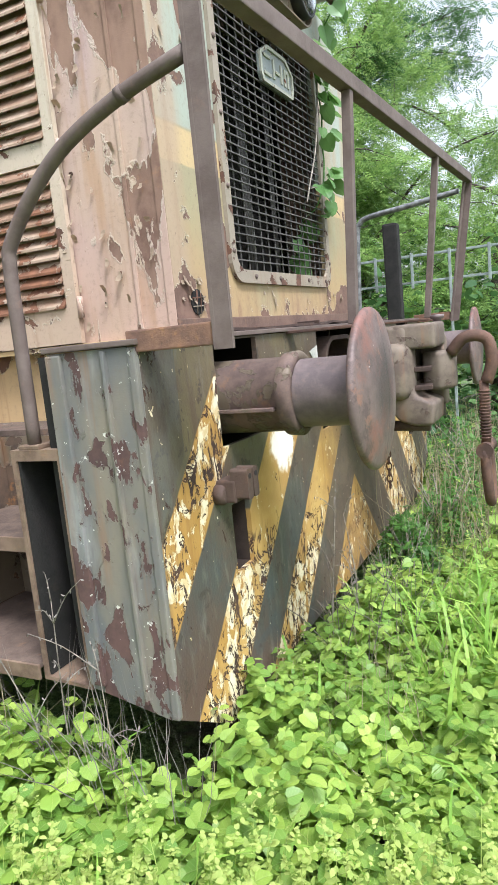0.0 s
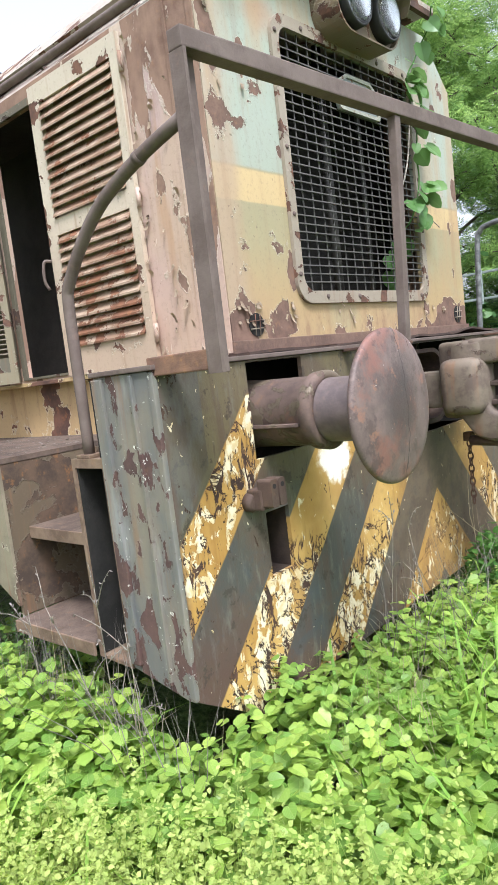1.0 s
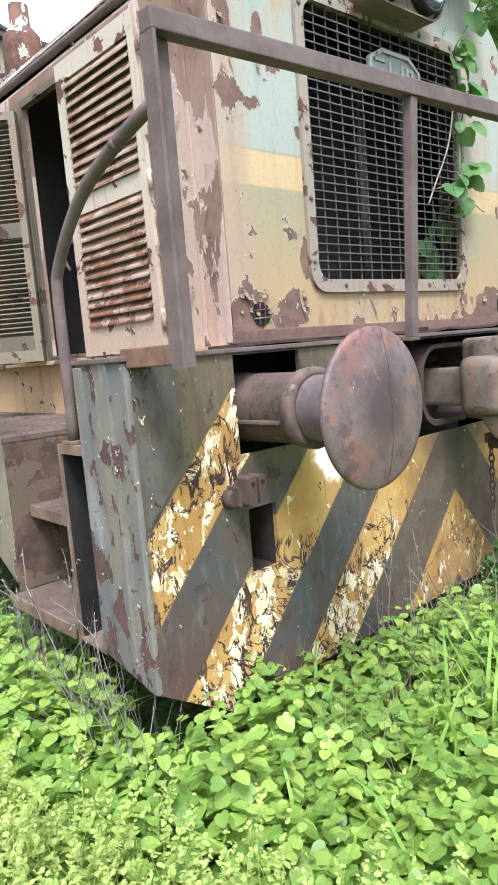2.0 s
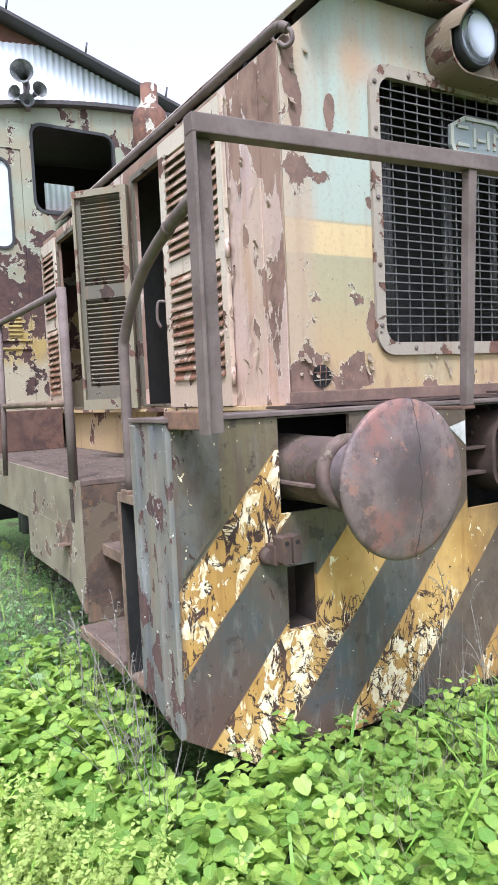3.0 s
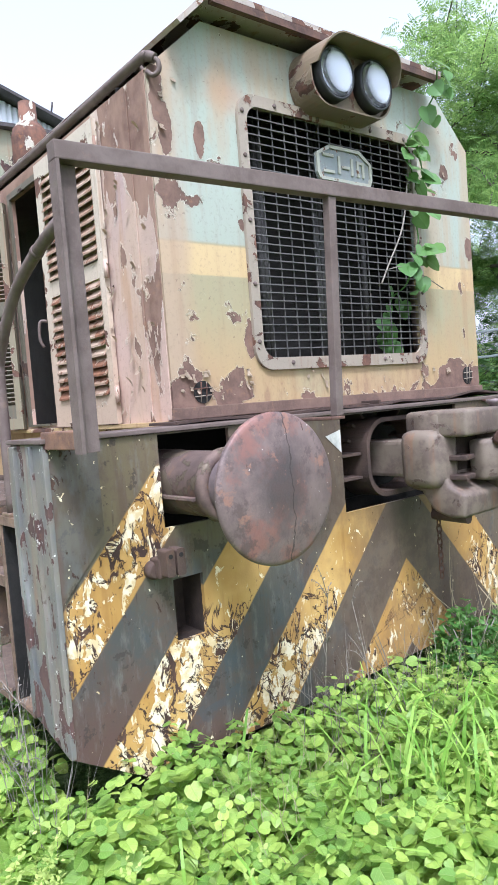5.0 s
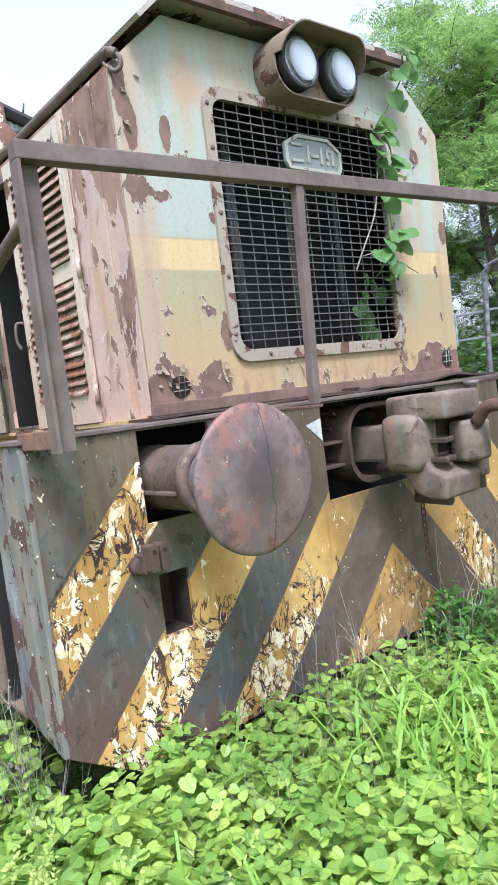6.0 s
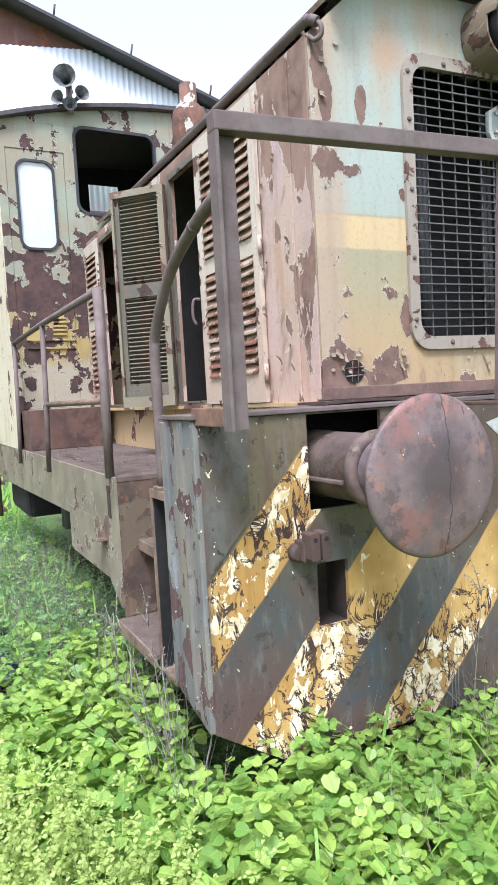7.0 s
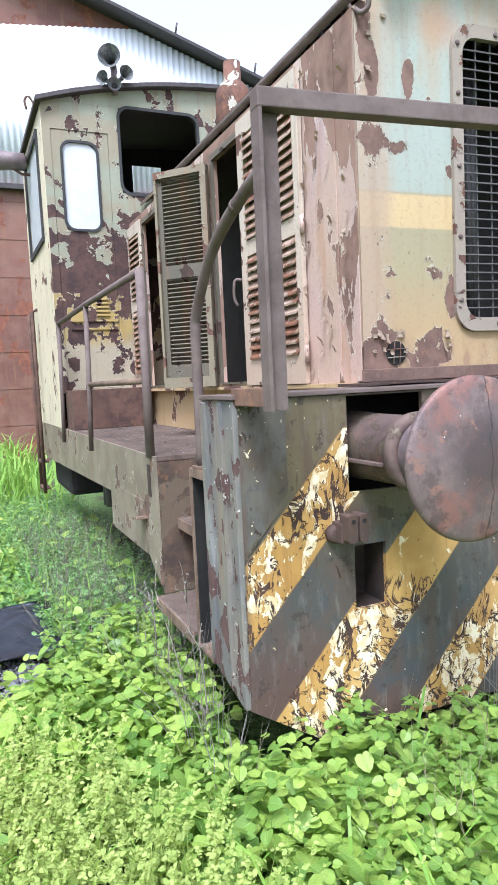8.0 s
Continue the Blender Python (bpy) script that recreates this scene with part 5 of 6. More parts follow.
bm = ring_frame([(-0.412, 0.35), (-0.252, 0.34), (-0.252, 0.978), (-0.412, 0.978)], [(-0.398, 0.36), (-0.262, 0.35), (-0.262, 0.95), (-0.398, 0.95)], "y", -0.006, 0.40)
part("box_post", bm, M_STEPRUST, loco, "hollow upright box between steps and beam")
# black panels added for the shade inside the hollow post
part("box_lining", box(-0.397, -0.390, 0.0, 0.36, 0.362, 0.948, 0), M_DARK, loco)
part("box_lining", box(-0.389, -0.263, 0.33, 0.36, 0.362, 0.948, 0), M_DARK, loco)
part("notch_flap", box(-1.0, -0.92, -0.05, 0.0, 0.83, 0.842, 0.002, Matrix.Translation((0, 0, 0)) @ Matrix.Rotation(radians(-8), 4, "Y")), M_SILL, loco)
# thin dark strip on the sill paints a shaded slot
part("notch", box(-0.985, -0.94, -0.003, -0.001, 0.80, 0.935, 0), M_RECESS_SHADE, loco)
# footplate rail
fr_ = part("footplate_rail", tube([(-3.24, 0.0, 1.735), (-2.14, 0.0, 1.74), (-0.93, 0.0, 1.725)], 0.016, 10), M_POST, loco, "brown tube railing on the footplate edge")
part("rail_post", tube([(-0.925, 0.0, 0.97), (-0.92, 0.0, 1.3), (-0.925, 0.0, 1.738)], 0.019, 10), M_POST, fr_)
part("rail_post", tube([(-2.20, -0.012, 0.90), (-2.17, -0.006, 1.2), (-2.14, 0.0, 1.735)], 0.0145, 10), M_POST, fr_)
part("rail_post", tube([(-3.28, -0.012, 0.88), (-3.26, -0.006, 1.2), (-3.24, 0.0, 1.73)], 0.0145, 10), M_POST, fr_)
part("mid_rail", tube([(-0.92, 0.0, 1.285), (-2.165, 0.0, 1.285)], 0.0145, 10), M_STEPRUST, fr_)
part("cab_box", box(-3.34, -3.02, 0.03, 0.56, 0.976, 1.255, 0.004), M_RUST, loco, "dark rusty step box before the cab door")
# things below the footplate
part("underframe", box(-4.6, -0.5, 0.45, 2.8, 0.42, 0.954, 0), M_DARK, loco)
part("fuel_tank", box(-4.5, -3.6, 0.06, 0.44, 0.42, 0.93, 0.05), M_DARK, loco)
for x in (-2.25, -2.18):
    part("air_bottle", tube([(x, 0.08, 0.56), (x, 0.08, 0.9)], 0.03, 10), M_PIPE, loco)
for x in (-3.2, -1.6):
    for y in (0.72, 2.40):
        part("wheel", tube([(x, y, 0.45), (x, y + 0.12, 0.45)], 0.45, 32), M_RUST, loco)

# ---- cab ----
CZ = 3.30
def roof_z(y):
    return CZ + 0.25 * math.sin(math.pi * min(max(y / 3.24, 0), 1)) ** 0.75


cab = part("cab_front", holed([0.0, 0.055, 0.47, 0.56, 1.18, 2.04, 2.66, 3.24], [1.24, 1.262, 2.72, 3.14, 3.30, 3.335], [(0.055, 0.47, 1.262, 3.14), (0.56, 1.18, 2.72, 3.335), (2.04, 2.66, 2.72, 3.335)], "x", CABX - 0.02, CABX), M_CAB, loco, "cab front in flaking green and yellow paint")
poly = [(3.24 * i / 24, roof_z(3.24 * i / 24)) for i in range(25)]
part("gable", prism([(3.24, 3.336), (0.0, 3.336)] + [(y, max(z, 3.337)) for y, z in poly], "x", CABX - 0.02, CABX), M_CAB, cab)
door = part("cab_door", ring_frame(round_rect(0.057, 0.468, 1.264, 3.138, 0.012, 8), round_rect(0.125, 0.385, 2.43, 3.06, 0.07, 8), "x", CABX - 0.022, CABX - 0.006), M_CAB, cab, "flaking cab door with a tall rounded window")
part("window_seal", ring_frame(round_rect(0.115, 0.395, 2.42, 3.07, 0.08, 8), round_rect(0.133, 0.377, 2.438, 3.052, 0.065, 8), "x", CABX - 0.026, CABX + 0.004), M_RUBBER, door)
for z in (1.50, 1.56):
    part("door_bar", box(CABX - 0.005, CABX + 0.006, 0.11, 0.46, z + 0.2, z + 0.215, 0.002), M_CAB, door)
for i in range(5):
    part("vent_slat", box(CABX - 0.005, CABX + 0.008, 0.30, 0.40, 1.80 + i * 0.03, 1.815 + i * 0.03, 0.003), M_CAB, door)
part("window_seal", ring_frame(round_rect(0.545, 1.195, 2.70, 3.355, 0.09, 8), round_rect(0.565, 1.175, 2.722, 3.333, 0.075, 8), "x", CABX - 0.03, CABX + 0.006), M_RUBBER, cab)
cs = part("cab_side", holed([-4.72, -4.45, -3.62, CABX - 0.021], [0.976, 2.42, 3.18, 3.30], [(-4.45, -3.62, 2.42, 3.18)], "y", -0.004, 0.014), M_CABSIDE, loco, "cab side in peeling cream paint")
part("window_frame", ring_frame([(-4.48, 2.39), (-3.59, 2.39), (-3.59, 3.21), (-4.48, 3.21)], [(-4.44, 2.43), (-3.63, 2.43), (-3.63, 3.17), (-4.44, 3.17)], "y", -0.02, -0.005), M_RUBBER, cs)
part("cab_side", holed([-4.72, CABX - 0.021], [0.976, 3.30], [], "y", 3.226, 3.244), M_CABSIDE, loco)
# back wall coloured near black for the shade inside the cab
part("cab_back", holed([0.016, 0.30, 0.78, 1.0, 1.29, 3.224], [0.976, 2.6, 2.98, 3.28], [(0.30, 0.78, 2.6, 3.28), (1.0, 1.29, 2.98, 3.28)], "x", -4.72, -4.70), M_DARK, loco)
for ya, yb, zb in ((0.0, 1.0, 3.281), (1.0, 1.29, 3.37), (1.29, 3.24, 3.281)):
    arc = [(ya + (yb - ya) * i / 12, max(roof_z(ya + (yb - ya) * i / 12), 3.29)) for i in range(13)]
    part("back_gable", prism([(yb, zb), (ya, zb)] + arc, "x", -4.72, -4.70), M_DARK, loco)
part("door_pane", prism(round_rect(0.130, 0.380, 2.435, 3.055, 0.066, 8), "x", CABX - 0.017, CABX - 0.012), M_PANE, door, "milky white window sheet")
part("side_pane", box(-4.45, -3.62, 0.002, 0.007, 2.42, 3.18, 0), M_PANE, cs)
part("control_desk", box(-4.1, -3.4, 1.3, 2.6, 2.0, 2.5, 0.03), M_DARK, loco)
bm = bmesh.new()
rows = []
for i in range(25):
    y = -0.04 + 3.32 * i / 24
    z = roof_z(y) + 0.004
    rows.append([bm.verts.new(v) for v in ((-4.80, y, z), (CABX + 0.06, y, z), (CABX + 0.06, y, z + 0.03), (-4.80, y, z + 0.03))])
for a, b in zip(rows, rows[1:]):
    for j in range(4):
        bm.faces.new((a[j], a[(j + 1) % 4], b[(j + 1) % 4], b[j]))
bm.faces.new(rows[0])
bm.faces.new(rows[-1][::-1])
bmesh.ops.recalc_face_normals(bm, faces=bm.faces[:])
cr = part("cab_roof", bm, M_SHEDROOF, loco, "dark curved cab roof")
# air horns
hn = part("air_horn", tube([(CABX + 0.02, 0.54, 3.42), (CABX + 0.02, 0.54, 3.63)], 0.022, 10), M_PLUNGER, loco, "cluster of grey air horns on the cab roof")
for dy, dz, r, ang, L in ((0.0, 0.215, 0.082, -22, 1.0), (-0.04, 0.105, 0.055, -50, 0.45), (0.055, 0.14, 0.055, 8, 0.6), (-0.005, 0.06, 0.05, -10, 0.5)):
    bm = bmesh.new()
    add_tube(bm, [(0.18, 0, 0), (0.17, 0, 0), (0.12, 0, 0), (0.05, 0, 0), (-0.08, 0, 0)], [r, r * 0.93, r * 0.55, r * 0.35, r * 0.25], 20, False)
    add_tube(bm, [(0.18, 0, 0), (0.168, 0, 0), (0.12, 0, 0), (0.05, 0, 0)], [r * 0.99, r * 0.88, r * 0.48, r * 0.28], 20, False)
    bm.transform(Matrix.Translation((CABX + 0.02, 0.54 + dy, 3.40 + dz)) @ Matrix.Rotation(radians(ang), 4, "Z") @ Matrix.Diagonal((L, 1, 1, 1)))
    part("trumpet", bm, M_HORN, hn)
# side lamp, mirror bar and rear steps at the cab
sl = part("side_lamp", tube([(-4.25, -0.250, 3.17), (-4.25, -0.235, 3.17), (-4.25, -0.130, 3.17), (-4.25, -0.040, 3.17), (-4.25, -0.020, 3.17)], [0.075, 0.08, 0.07, 0.07, 0.04], 16), M_PLUNGER, loco, "small grey lamp beside the cab")
part("lamp_arm", tube([(-4.25, -0.13, 3.11), (-4.25, -0.06, 3.07), (-4.25, 0.0, 3.07)], 0.012, 8), M_RUST, sl)
for x in (-4.66, -4.40):
    part("ladder_rail", tube([(x, -0.05, 0.35), (x, -0.05, 1.2), (x, -0.05, 1.95), (x, 0.0, 1.97)], 0.016, 8), M_RUST, loco)
part("ladder_step", box(-4.66, -4.40, -0.07, 0.0, 0.38, 0.40, 0.003), M_RUST, loco)
part("ladder_step", box(-4.66, -4.40, -0.07, 0.0, 0.62, 0.64, 0.003), M_RUST, loco)
part("gutter_hook", tube(smooth_path([(-3.4, -0.03, 3.30), (-3.4, -0.07, 3.36), (-3.4, -0.10, 3.33), (-3.4, -0.09, 3.27)], 4), 0.008, 6), M_RUST, loco)

# ---------------- shed behind ----------------
SX = -11.0
def eave(y):
    return 9.80 - 0.312 * abs(y + 3.0)


shed = thing("shed", (SX - 6, -3, 0), "large corrugated iron shed with a rusted lower wall", "shed")
part("lower_wall", box(SX - 0.2, SX, -14, 9.9, -0.1, 4.90, 0.01), M_SHEDRUST, shed, "rust-red sheet wall")
for i in range(7):
    part("batten", box(SX + 0.001, SX + 0.008, -14, 9.9, 0.65 + i * 0.66, 0.662 + i * 0.66, 0.002), M_SHEDRUST, shed)
part("gable", prism([(-14.0, 4.901), (9.9, 4.901), (9.9, eave(9.9)), (-3.0, eave(-3.0)), (-14.0, eave(-14))], "x", SX - 0.25, SX - 0.14), M_SHEDRUST, shed)
y = -9.0
while y < 9.7:
    w = 0.9
    bm = bmesh.new()
    n = 36
    cols = []
    for j in range(n + 1):
        yy = y + w * j / n
        x = SX - 0.06 + 0.018 * math.cos(2 * math.pi * j / 4.5)
        top = min(7.68 + 0.12 * (yy - 0.844), eave(yy) - 0.04)
        cols.append([bm.verts.new(v) for v in ((x, yy, 4.91), (x, yy, top), (x - 0.012, yy, top), (x - 0.012, yy, 4.91))])
    for a, b in zip(cols, cols[1:]):
        for k in range(4):
            bm.faces.new((a[k], a[(k + 1) % 4], b[(k + 1) % 4], b[k]))
    bmesh.ops.recalc_face_normals(bm, faces=bm.faces[:])
    part("corrugated_sheet", bm, M_SHEET, shed, smooth=True)
    y += 0.9
for y0, y1 in ((-3.0, 10.3), (-3.0, -15.0)):
    poly = [(y0, eave(y0)), (y1, eave(y1)), (y1, eave(y1) + 0.06), (y0, eave(y0) + 0.06)]
    part("roof_slope", prism(poly, "x", SX - 14, SX + 0.28), M_SHEDROOF, shed)
for yy in (2.2, 3.6, 5.2, 6.6):
    part("roof_hook", tube([(SX + 0.24, yy, eave(yy) + 0.06), (SX + 0.26, yy + 0.03, eave(yy) + 0.26)], 0.02, 6), M_SHEDROOF, shed)
part("back_wall", box(SX - 14, SX - 13.8, -14, 9.9, -0.1, 5.2, 0), M_SHEDRUST, shed)

part("gutter", box(SX + 0.01, SX + 0.14, -14, 9.9, 4.80, 4.895, 0.01), M_SHEDROOF, shed)

# ---------------- fence and post on the far side ----------------
fence = thing("fence", (-0.4, 5.0, 0), "pale painted metal fence among the bushes", "fence")
for z in (1.54, 1.775):
    part("fence_rail", box(-6, 4, 4.985, 5.015, z, z + 0.022, 0.004), M_FENCE, fence)
for i in range(30):
    x = -6 + i * 0.33
    part("fence_post" if i % 6 == 0 else "baluster", box(x, x + 0.024, 4.962, 4.984, -0.05 if i % 6 == 0 else 1.50, 1.81, 0.004), M_FENCE, fence)
post = thing("timber_post", (-0.5, 4.75, 0), "dark weathered timber post by the fence", "post")
part("shaft", box(-0.56, -0.43, 4.69, 4.81, -0.1, 2.06, 0.02), M_DARK, post)

# ---------------- plants ----------------
rng = np.random.default_rng(7)
HEART_V = np.array([(0, 0, 0), (0.30, 0, -0.03), (0.65, 0, -0.06), (1, 0, -0.15)] + [(x, q * y, z) for q in (1, -1) for x, y, z in ((-0.09, 0.24, 0.04), (0.12, 0.49, 0.06), (0.52, 0.48, 0.03), (0.86, 0.24, -0.06))])
HEART_F = [(0, 1, 5, 4), (1, 2, 6, 5), (2, 3, 7, 6), (0, 8, 9, 1), (1, 9, 10, 2), (2, 10, 11, 3)]
OVAL_V = np.array([(0, 0, 0), (0.3, 0.2, 0.03), (0.7, 0.16, 0.0), (1, 0, -0.1), (0.7, -0.16, 0.0), (0.3, -0.2, 0.03)])
OVAL_F = [(0, 1, 5), (1, 2, 4, 5), (2, 3, 4)]
BLADE_V = np.array([(0, -0.018, 0), (0, 0.018, 0), (0.10, -0.017, 0.42), (0.10, 0.017, 0.42), (0.34, -0.012, 0.74), (0.34, 0.012, 0.74), (0.72, 0, 0.82)])
BLADE_F = [(0, 1, 3, 2), (2, 3, 5, 4), (4, 5, 6)]
STALK_V = np.array([(0, -0.004, 0), (0, 0.004, 0), (0.004, 0, 0), (0.06, -0.003, 0.55), (0.06, 0.003, 0.55), (0.064, 0, 0.55), (0.2, 0, 1)])
STALK_F = [(0, 1, 4, 3), (1, 2, 5, 4), (2, 0, 3, 5), (3, 4, 6), (4, 5, 6), (5, 3, 6)]
FV, FF = [], []
for i in range(7):
    u, L = 0.12 + i * 0.125, 0.20 * math.sin(0.5 + i * 0.33) + 0.05
    for s in (1, -1):
        k = len(FV)
        z = -0.25 * u * u
        FV += [(u, 0, z), (u + 0.005, s * L * 0.55, z + 0.01), (u + 0.06, s * L, z - 0.03), (u + 0.085, s * L * 0.5, z - 0.01)]
        FF.append((k, k + 1, k + 2, k + 3))
FROND_V, FROND_F = np.array(FV), FF


def scatter(tv, tf, pos, size, yaw, pitch, roll=None):
    """Copies of a template: turned by roll about its length, pitch (nose up) and yaw."""
    n = len(pos)
    roll = np.zeros(n) if roll is None else roll
    v = tv[None] * size[:, None, None]
    c, s = np.cos(roll)[:, None], np.sin(roll)[:, None]
    v = np.stack([v[..., 0], v[..., 1] * c - v[..., 2] * s, v[..., 1] * s + v[..., 2] * c], -1)
    c, s = np.cos(pitch)[:, None], np.sin(pitch)[:, None]
    v = np.stack([v[..., 0] * c - v[..., 2] * s, v[..., 1], v[..., 0] * s + v[..., 2] * c], -1)
    c, s = np.cos(yaw)[:, None], np.sin(yaw)[:, None]
    v = np.stack([v[..., 0] * c - v[..., 1] * s, v[..., 0] * s + v[..., 1] * c, v[..., 2]], -1) + pos[:, None]
    k = len(tv)
    faces = [tuple(i * k + a for a in f) for i in range(n) for f in tf]
    return v.reshape(-1, 3), faces


def join(*sets):
    vs, fs, k = [], [], 0
    for v, f in sets:
        vs.append(v)
        fs += [tuple(a + k for a in q) for q in f]
        k += len(v)
    return np.concatenate(vs), fs


def bumpy(x, y, s, seed):
    return np.array([noise.noise(Vector((a * s, b * s, seed))) for a, b in zip(x, y)])


def spread(n, x0, x1, y0, y1, keep=None):
    x, y = rng.uniform(x0, x1, n), rng.uniform(y0, y1, n)
    ok = ~((y > np.where(x < -0.95, 0.3, -0.02)) & (x < 0.03) & (y < 3.26)) & ~((x > -2.1) & (x < -0.85) & (y > -1.7) & (y < -0.40))
    if (x1 - x0) * (y1 - y0) > 6:
        rim = np.minimum(np.minimum(x - x0, x1 - x), np.minimum(y - y0, y1 - y))
        ok &= rng.random(n) < np.clip(rim / 0.7, 0.03, 1)
    if keep is not None:
        ok &= keep(x, y)
    return x[ok], y[ok]


def weedy(x, y):
    """Where the pale weeds take over from the broad leaves."""
    return (y < -0.42 + 0.35 * (x + 0.2)) & (x > -1.6) & (y < 0.1)


def broad_leaves(n, x0, x1, y0, y1, lo, hi, top, keep, levels=5):
    """Upright plants with pairs of leaves, each pair turned across the one below."""
    x, y = spread(n, x0, x1, y0, y1, keep)
    m = len(x)
    h = np.maximum(0.05, top * (0.72 + 0.75 * bumpy(x, y, 1.8, 3.0)) * rng.uniform(0.6, 1.15, m))
    turn, big = rng.uniform(0, 6.28, m), rng.uniform(lo, hi, m)
    lean = rng.normal(0, 0.18, (m, 2))
    out = []
    for k in range(levels):
        t = 1.0 - 0.17 * k
        for s in (0, math.pi):
            yaw = turn + k * 1.57 + s + rng.normal(0, 0.3, m)
            size = big * (0.55 + 0.16 * k) * rng.uniform(0.8, 1.2, m)
            off = size * (0.12 + 0.22 * k)
            px = x + lean[:, 0] * h * t + off * np.cos(yaw)
            py = y + lean[:, 1] * h * t + off * np.sin(yaw)
            out.append(scatter(HEART_V, HEART_F, np.stack([px, py, np.maximum(0.02, h * t)], 1), size, yaw, rng.normal(-0.05 - 0.10 * k, 0.28, m), rng.normal(0, 0.34, m)))
    return join(*out)


near = broad_leaves(7600, -1.3, 2.9, -1.0, 4.2, 0.037, 0.066, 0.25, lambda x, y: ~weedy(x, y) & ((y < 1.3 + 0.5 * bumpy(x, y, 1.3, 9.0)) | (rng.random(len(x)) < 0.35)))
near2 = broad_leaves(1900, 0.0, 3.4, -2.9, -0.3, 0.036, 0.062, 0.22, lambda x, y: bumpy(x, y, 1.1, 2.0) > -0.3)
clump = broad_leaves(620, -1.15, 0.0, -0.86, 0.0, 0.046, 0.076, 0.38, lambda x, y: ~weedy(x, y) | ((x < -0.35) & (y > -0.50 + 0.25 * (x + 0.35))))
far = broad_leaves(3600, -7, -1.0, -4.0, -0.1, 0.035, 0.07, 0.25, lambda x, y: bumpy(x, y, 0.6, 4.0) > -0.3, 4)
n = 42000
x, y = spread(n, -10, 8, -8, 10, lambda x, y: (bumpy(x, y, 0.6, 6.0) > -0.12) & (rng.random(len(x)) < np.exp(-0.015 * ((x - 1) ** 2 + (y - 0.5) ** 2))) & ~((x > -0.1) & (x < 1.6) & (y > -0.9) & (y < 1.8)))
m = len(x)
wide = scatter(OVAL_V * np.array([1, 1.9, 1]), OVAL_F, np.stack([x, y, rng.uniform(0.03, 0.2, m)], 1), rng.uniform(0.05, 0.11, m), rng.uniform(0, 6.28, m), rng.normal(0, 0.3, m), rng.normal(0, 0.3, m))
blank("spreading_weeds", *wide, M_DOCK, "spreading wide-leaved green weeds on the open ground", "weeds")
v, f = join(near, near2, clump, far)
weeds = blank("broad_leaf_weeds", v, f, M_LEAF, "dense bright green heart-leaved ground weeds", "weeds")
place = weeds.data.attributes.new("leaf_place", "FLOAT_VECTOR", "POINT")
place.data.foreach_set("vector", np.tile(HEART_V, (len(v) // len(HEART_V), 1)).ravel())


def small_weeds(n, x0, x1, y0, y1, tall, keep, leaves=26, big=1.0):
    x, y = spread(n, x0, x1, y0, y1, keep)
    m = len(x)
    h = tall * rng.uniform(0.5, 1.1, m) * np.where((x < -0.3) & (y < -0.4), 0.55, 1.0)
    lean = rng.normal(0, 0.25, (m, 2))
    t = rng.uniform(0.1, 1, (m, leaves))
    px = x[:, None] + lean[:, :1] * h[:, None] * t ** 1.5
    py = y[:, None] + lean[:, 1:] * h[:, None] * t ** 1.5
    pz = h[:, None] * t
    k = m * leaves
    size = (rng.uniform(0.010, 0.028, (m, leaves)) * (1.25 - 0.7 * t)).ravel() * big
    lv = scatter(OVAL_V * np.array([1, 1.6, 1]), OVAL_F, np.stack([px, py, pz], 2).reshape(-1, 3), size, rng.uniform(0, 6.28, k), rng.normal(0.2, 0.45, k), rng.normal(0, 0.4, k))
    st = scatter(STALK_V, STALK_F, np.stack([x, y, np.zeros(m)], 1), h, np.arctan2(lean[:, 1], lean[:, 0]), np.zeros(m))
    return join(lv, st)


v, f = join(small_weeds(3200, -1.5, 1.2, -1.5, 0.1, 0.33, weedy, 50), small_weeds(500, 0.3, 1.6, -1.3, -0.3, 0.26, None, 26), small_weeds(420, 0.1, 1.5, 1.0, 3.6, 0.24, None, 22))
blank("pale_small_weeds", v, f, M_WEED, "pale green upright weeds with tiny leaves and spikes", "weeds")
v, f = join(small_weeds(5200, -5.5, -0.95, -1.9, -0.2, 0.20, None, 16, 1.7), small_weeds(2200, -5.5, -0.8, -0.62, 0.3, 0.24, None, 16, 1.5), small_weeds(500, -7, -1.2, -3.2, -0.3, 0.30, None, 18, 1.7))
blank("low_green_weeds", v, f, M_CARPET, "low carpet of small green leaves beside the locomotive", "weeds")


def blades(n, x0, x1, y0, y1, lo, hi, keep=None):
    x, y = spread(n, x0, x1, y0, y1, keep)
    m = len(x)
    return scatter(BLADE_V, BLADE_F, np.stack([x, y, np.zeros(m)], 1), rng.uniform(lo, hi, m), rng.uniform(0, 6.28, m), rng.normal(0, 0.12, m))


v, f = join(blades(700, -1.2, 1.8, -1.2, 3.4, 0.12, 0.34), blades(40, 0.38, 0.75, 0.75, 1.35, 0.2, 0.38), blades(34, 0.45, 1.0, 0.45, 1.35, 0.26, 0.44), blades(260, 0.1, 1.6, 1.2, 4.2, 0.12, 0.28), blades(3500, -10.5, -4.8, -5, 0.6, 0.3, 0.75), blades(1500, -5, -1, -4, -0.6, 0.15, 0.4), blades(26000, -11, 9, -9, 11, 0.12, 0.34, lambda x, y: (rng.random(len(x)) < np.exp(-0.02 * ((x - 1) ** 2 + (y - 0.5) ** 2))) & ~((np.abs(x - 0.9) < 1.0) & (np.abs(y + 0.1) < 1.0))), blades(900, 0.05, 1.8, 1.4, 4.4, 0.1, 0.22))
blank("grass", v, f, M_GRASS, "fresh green long grass blades", "grass")


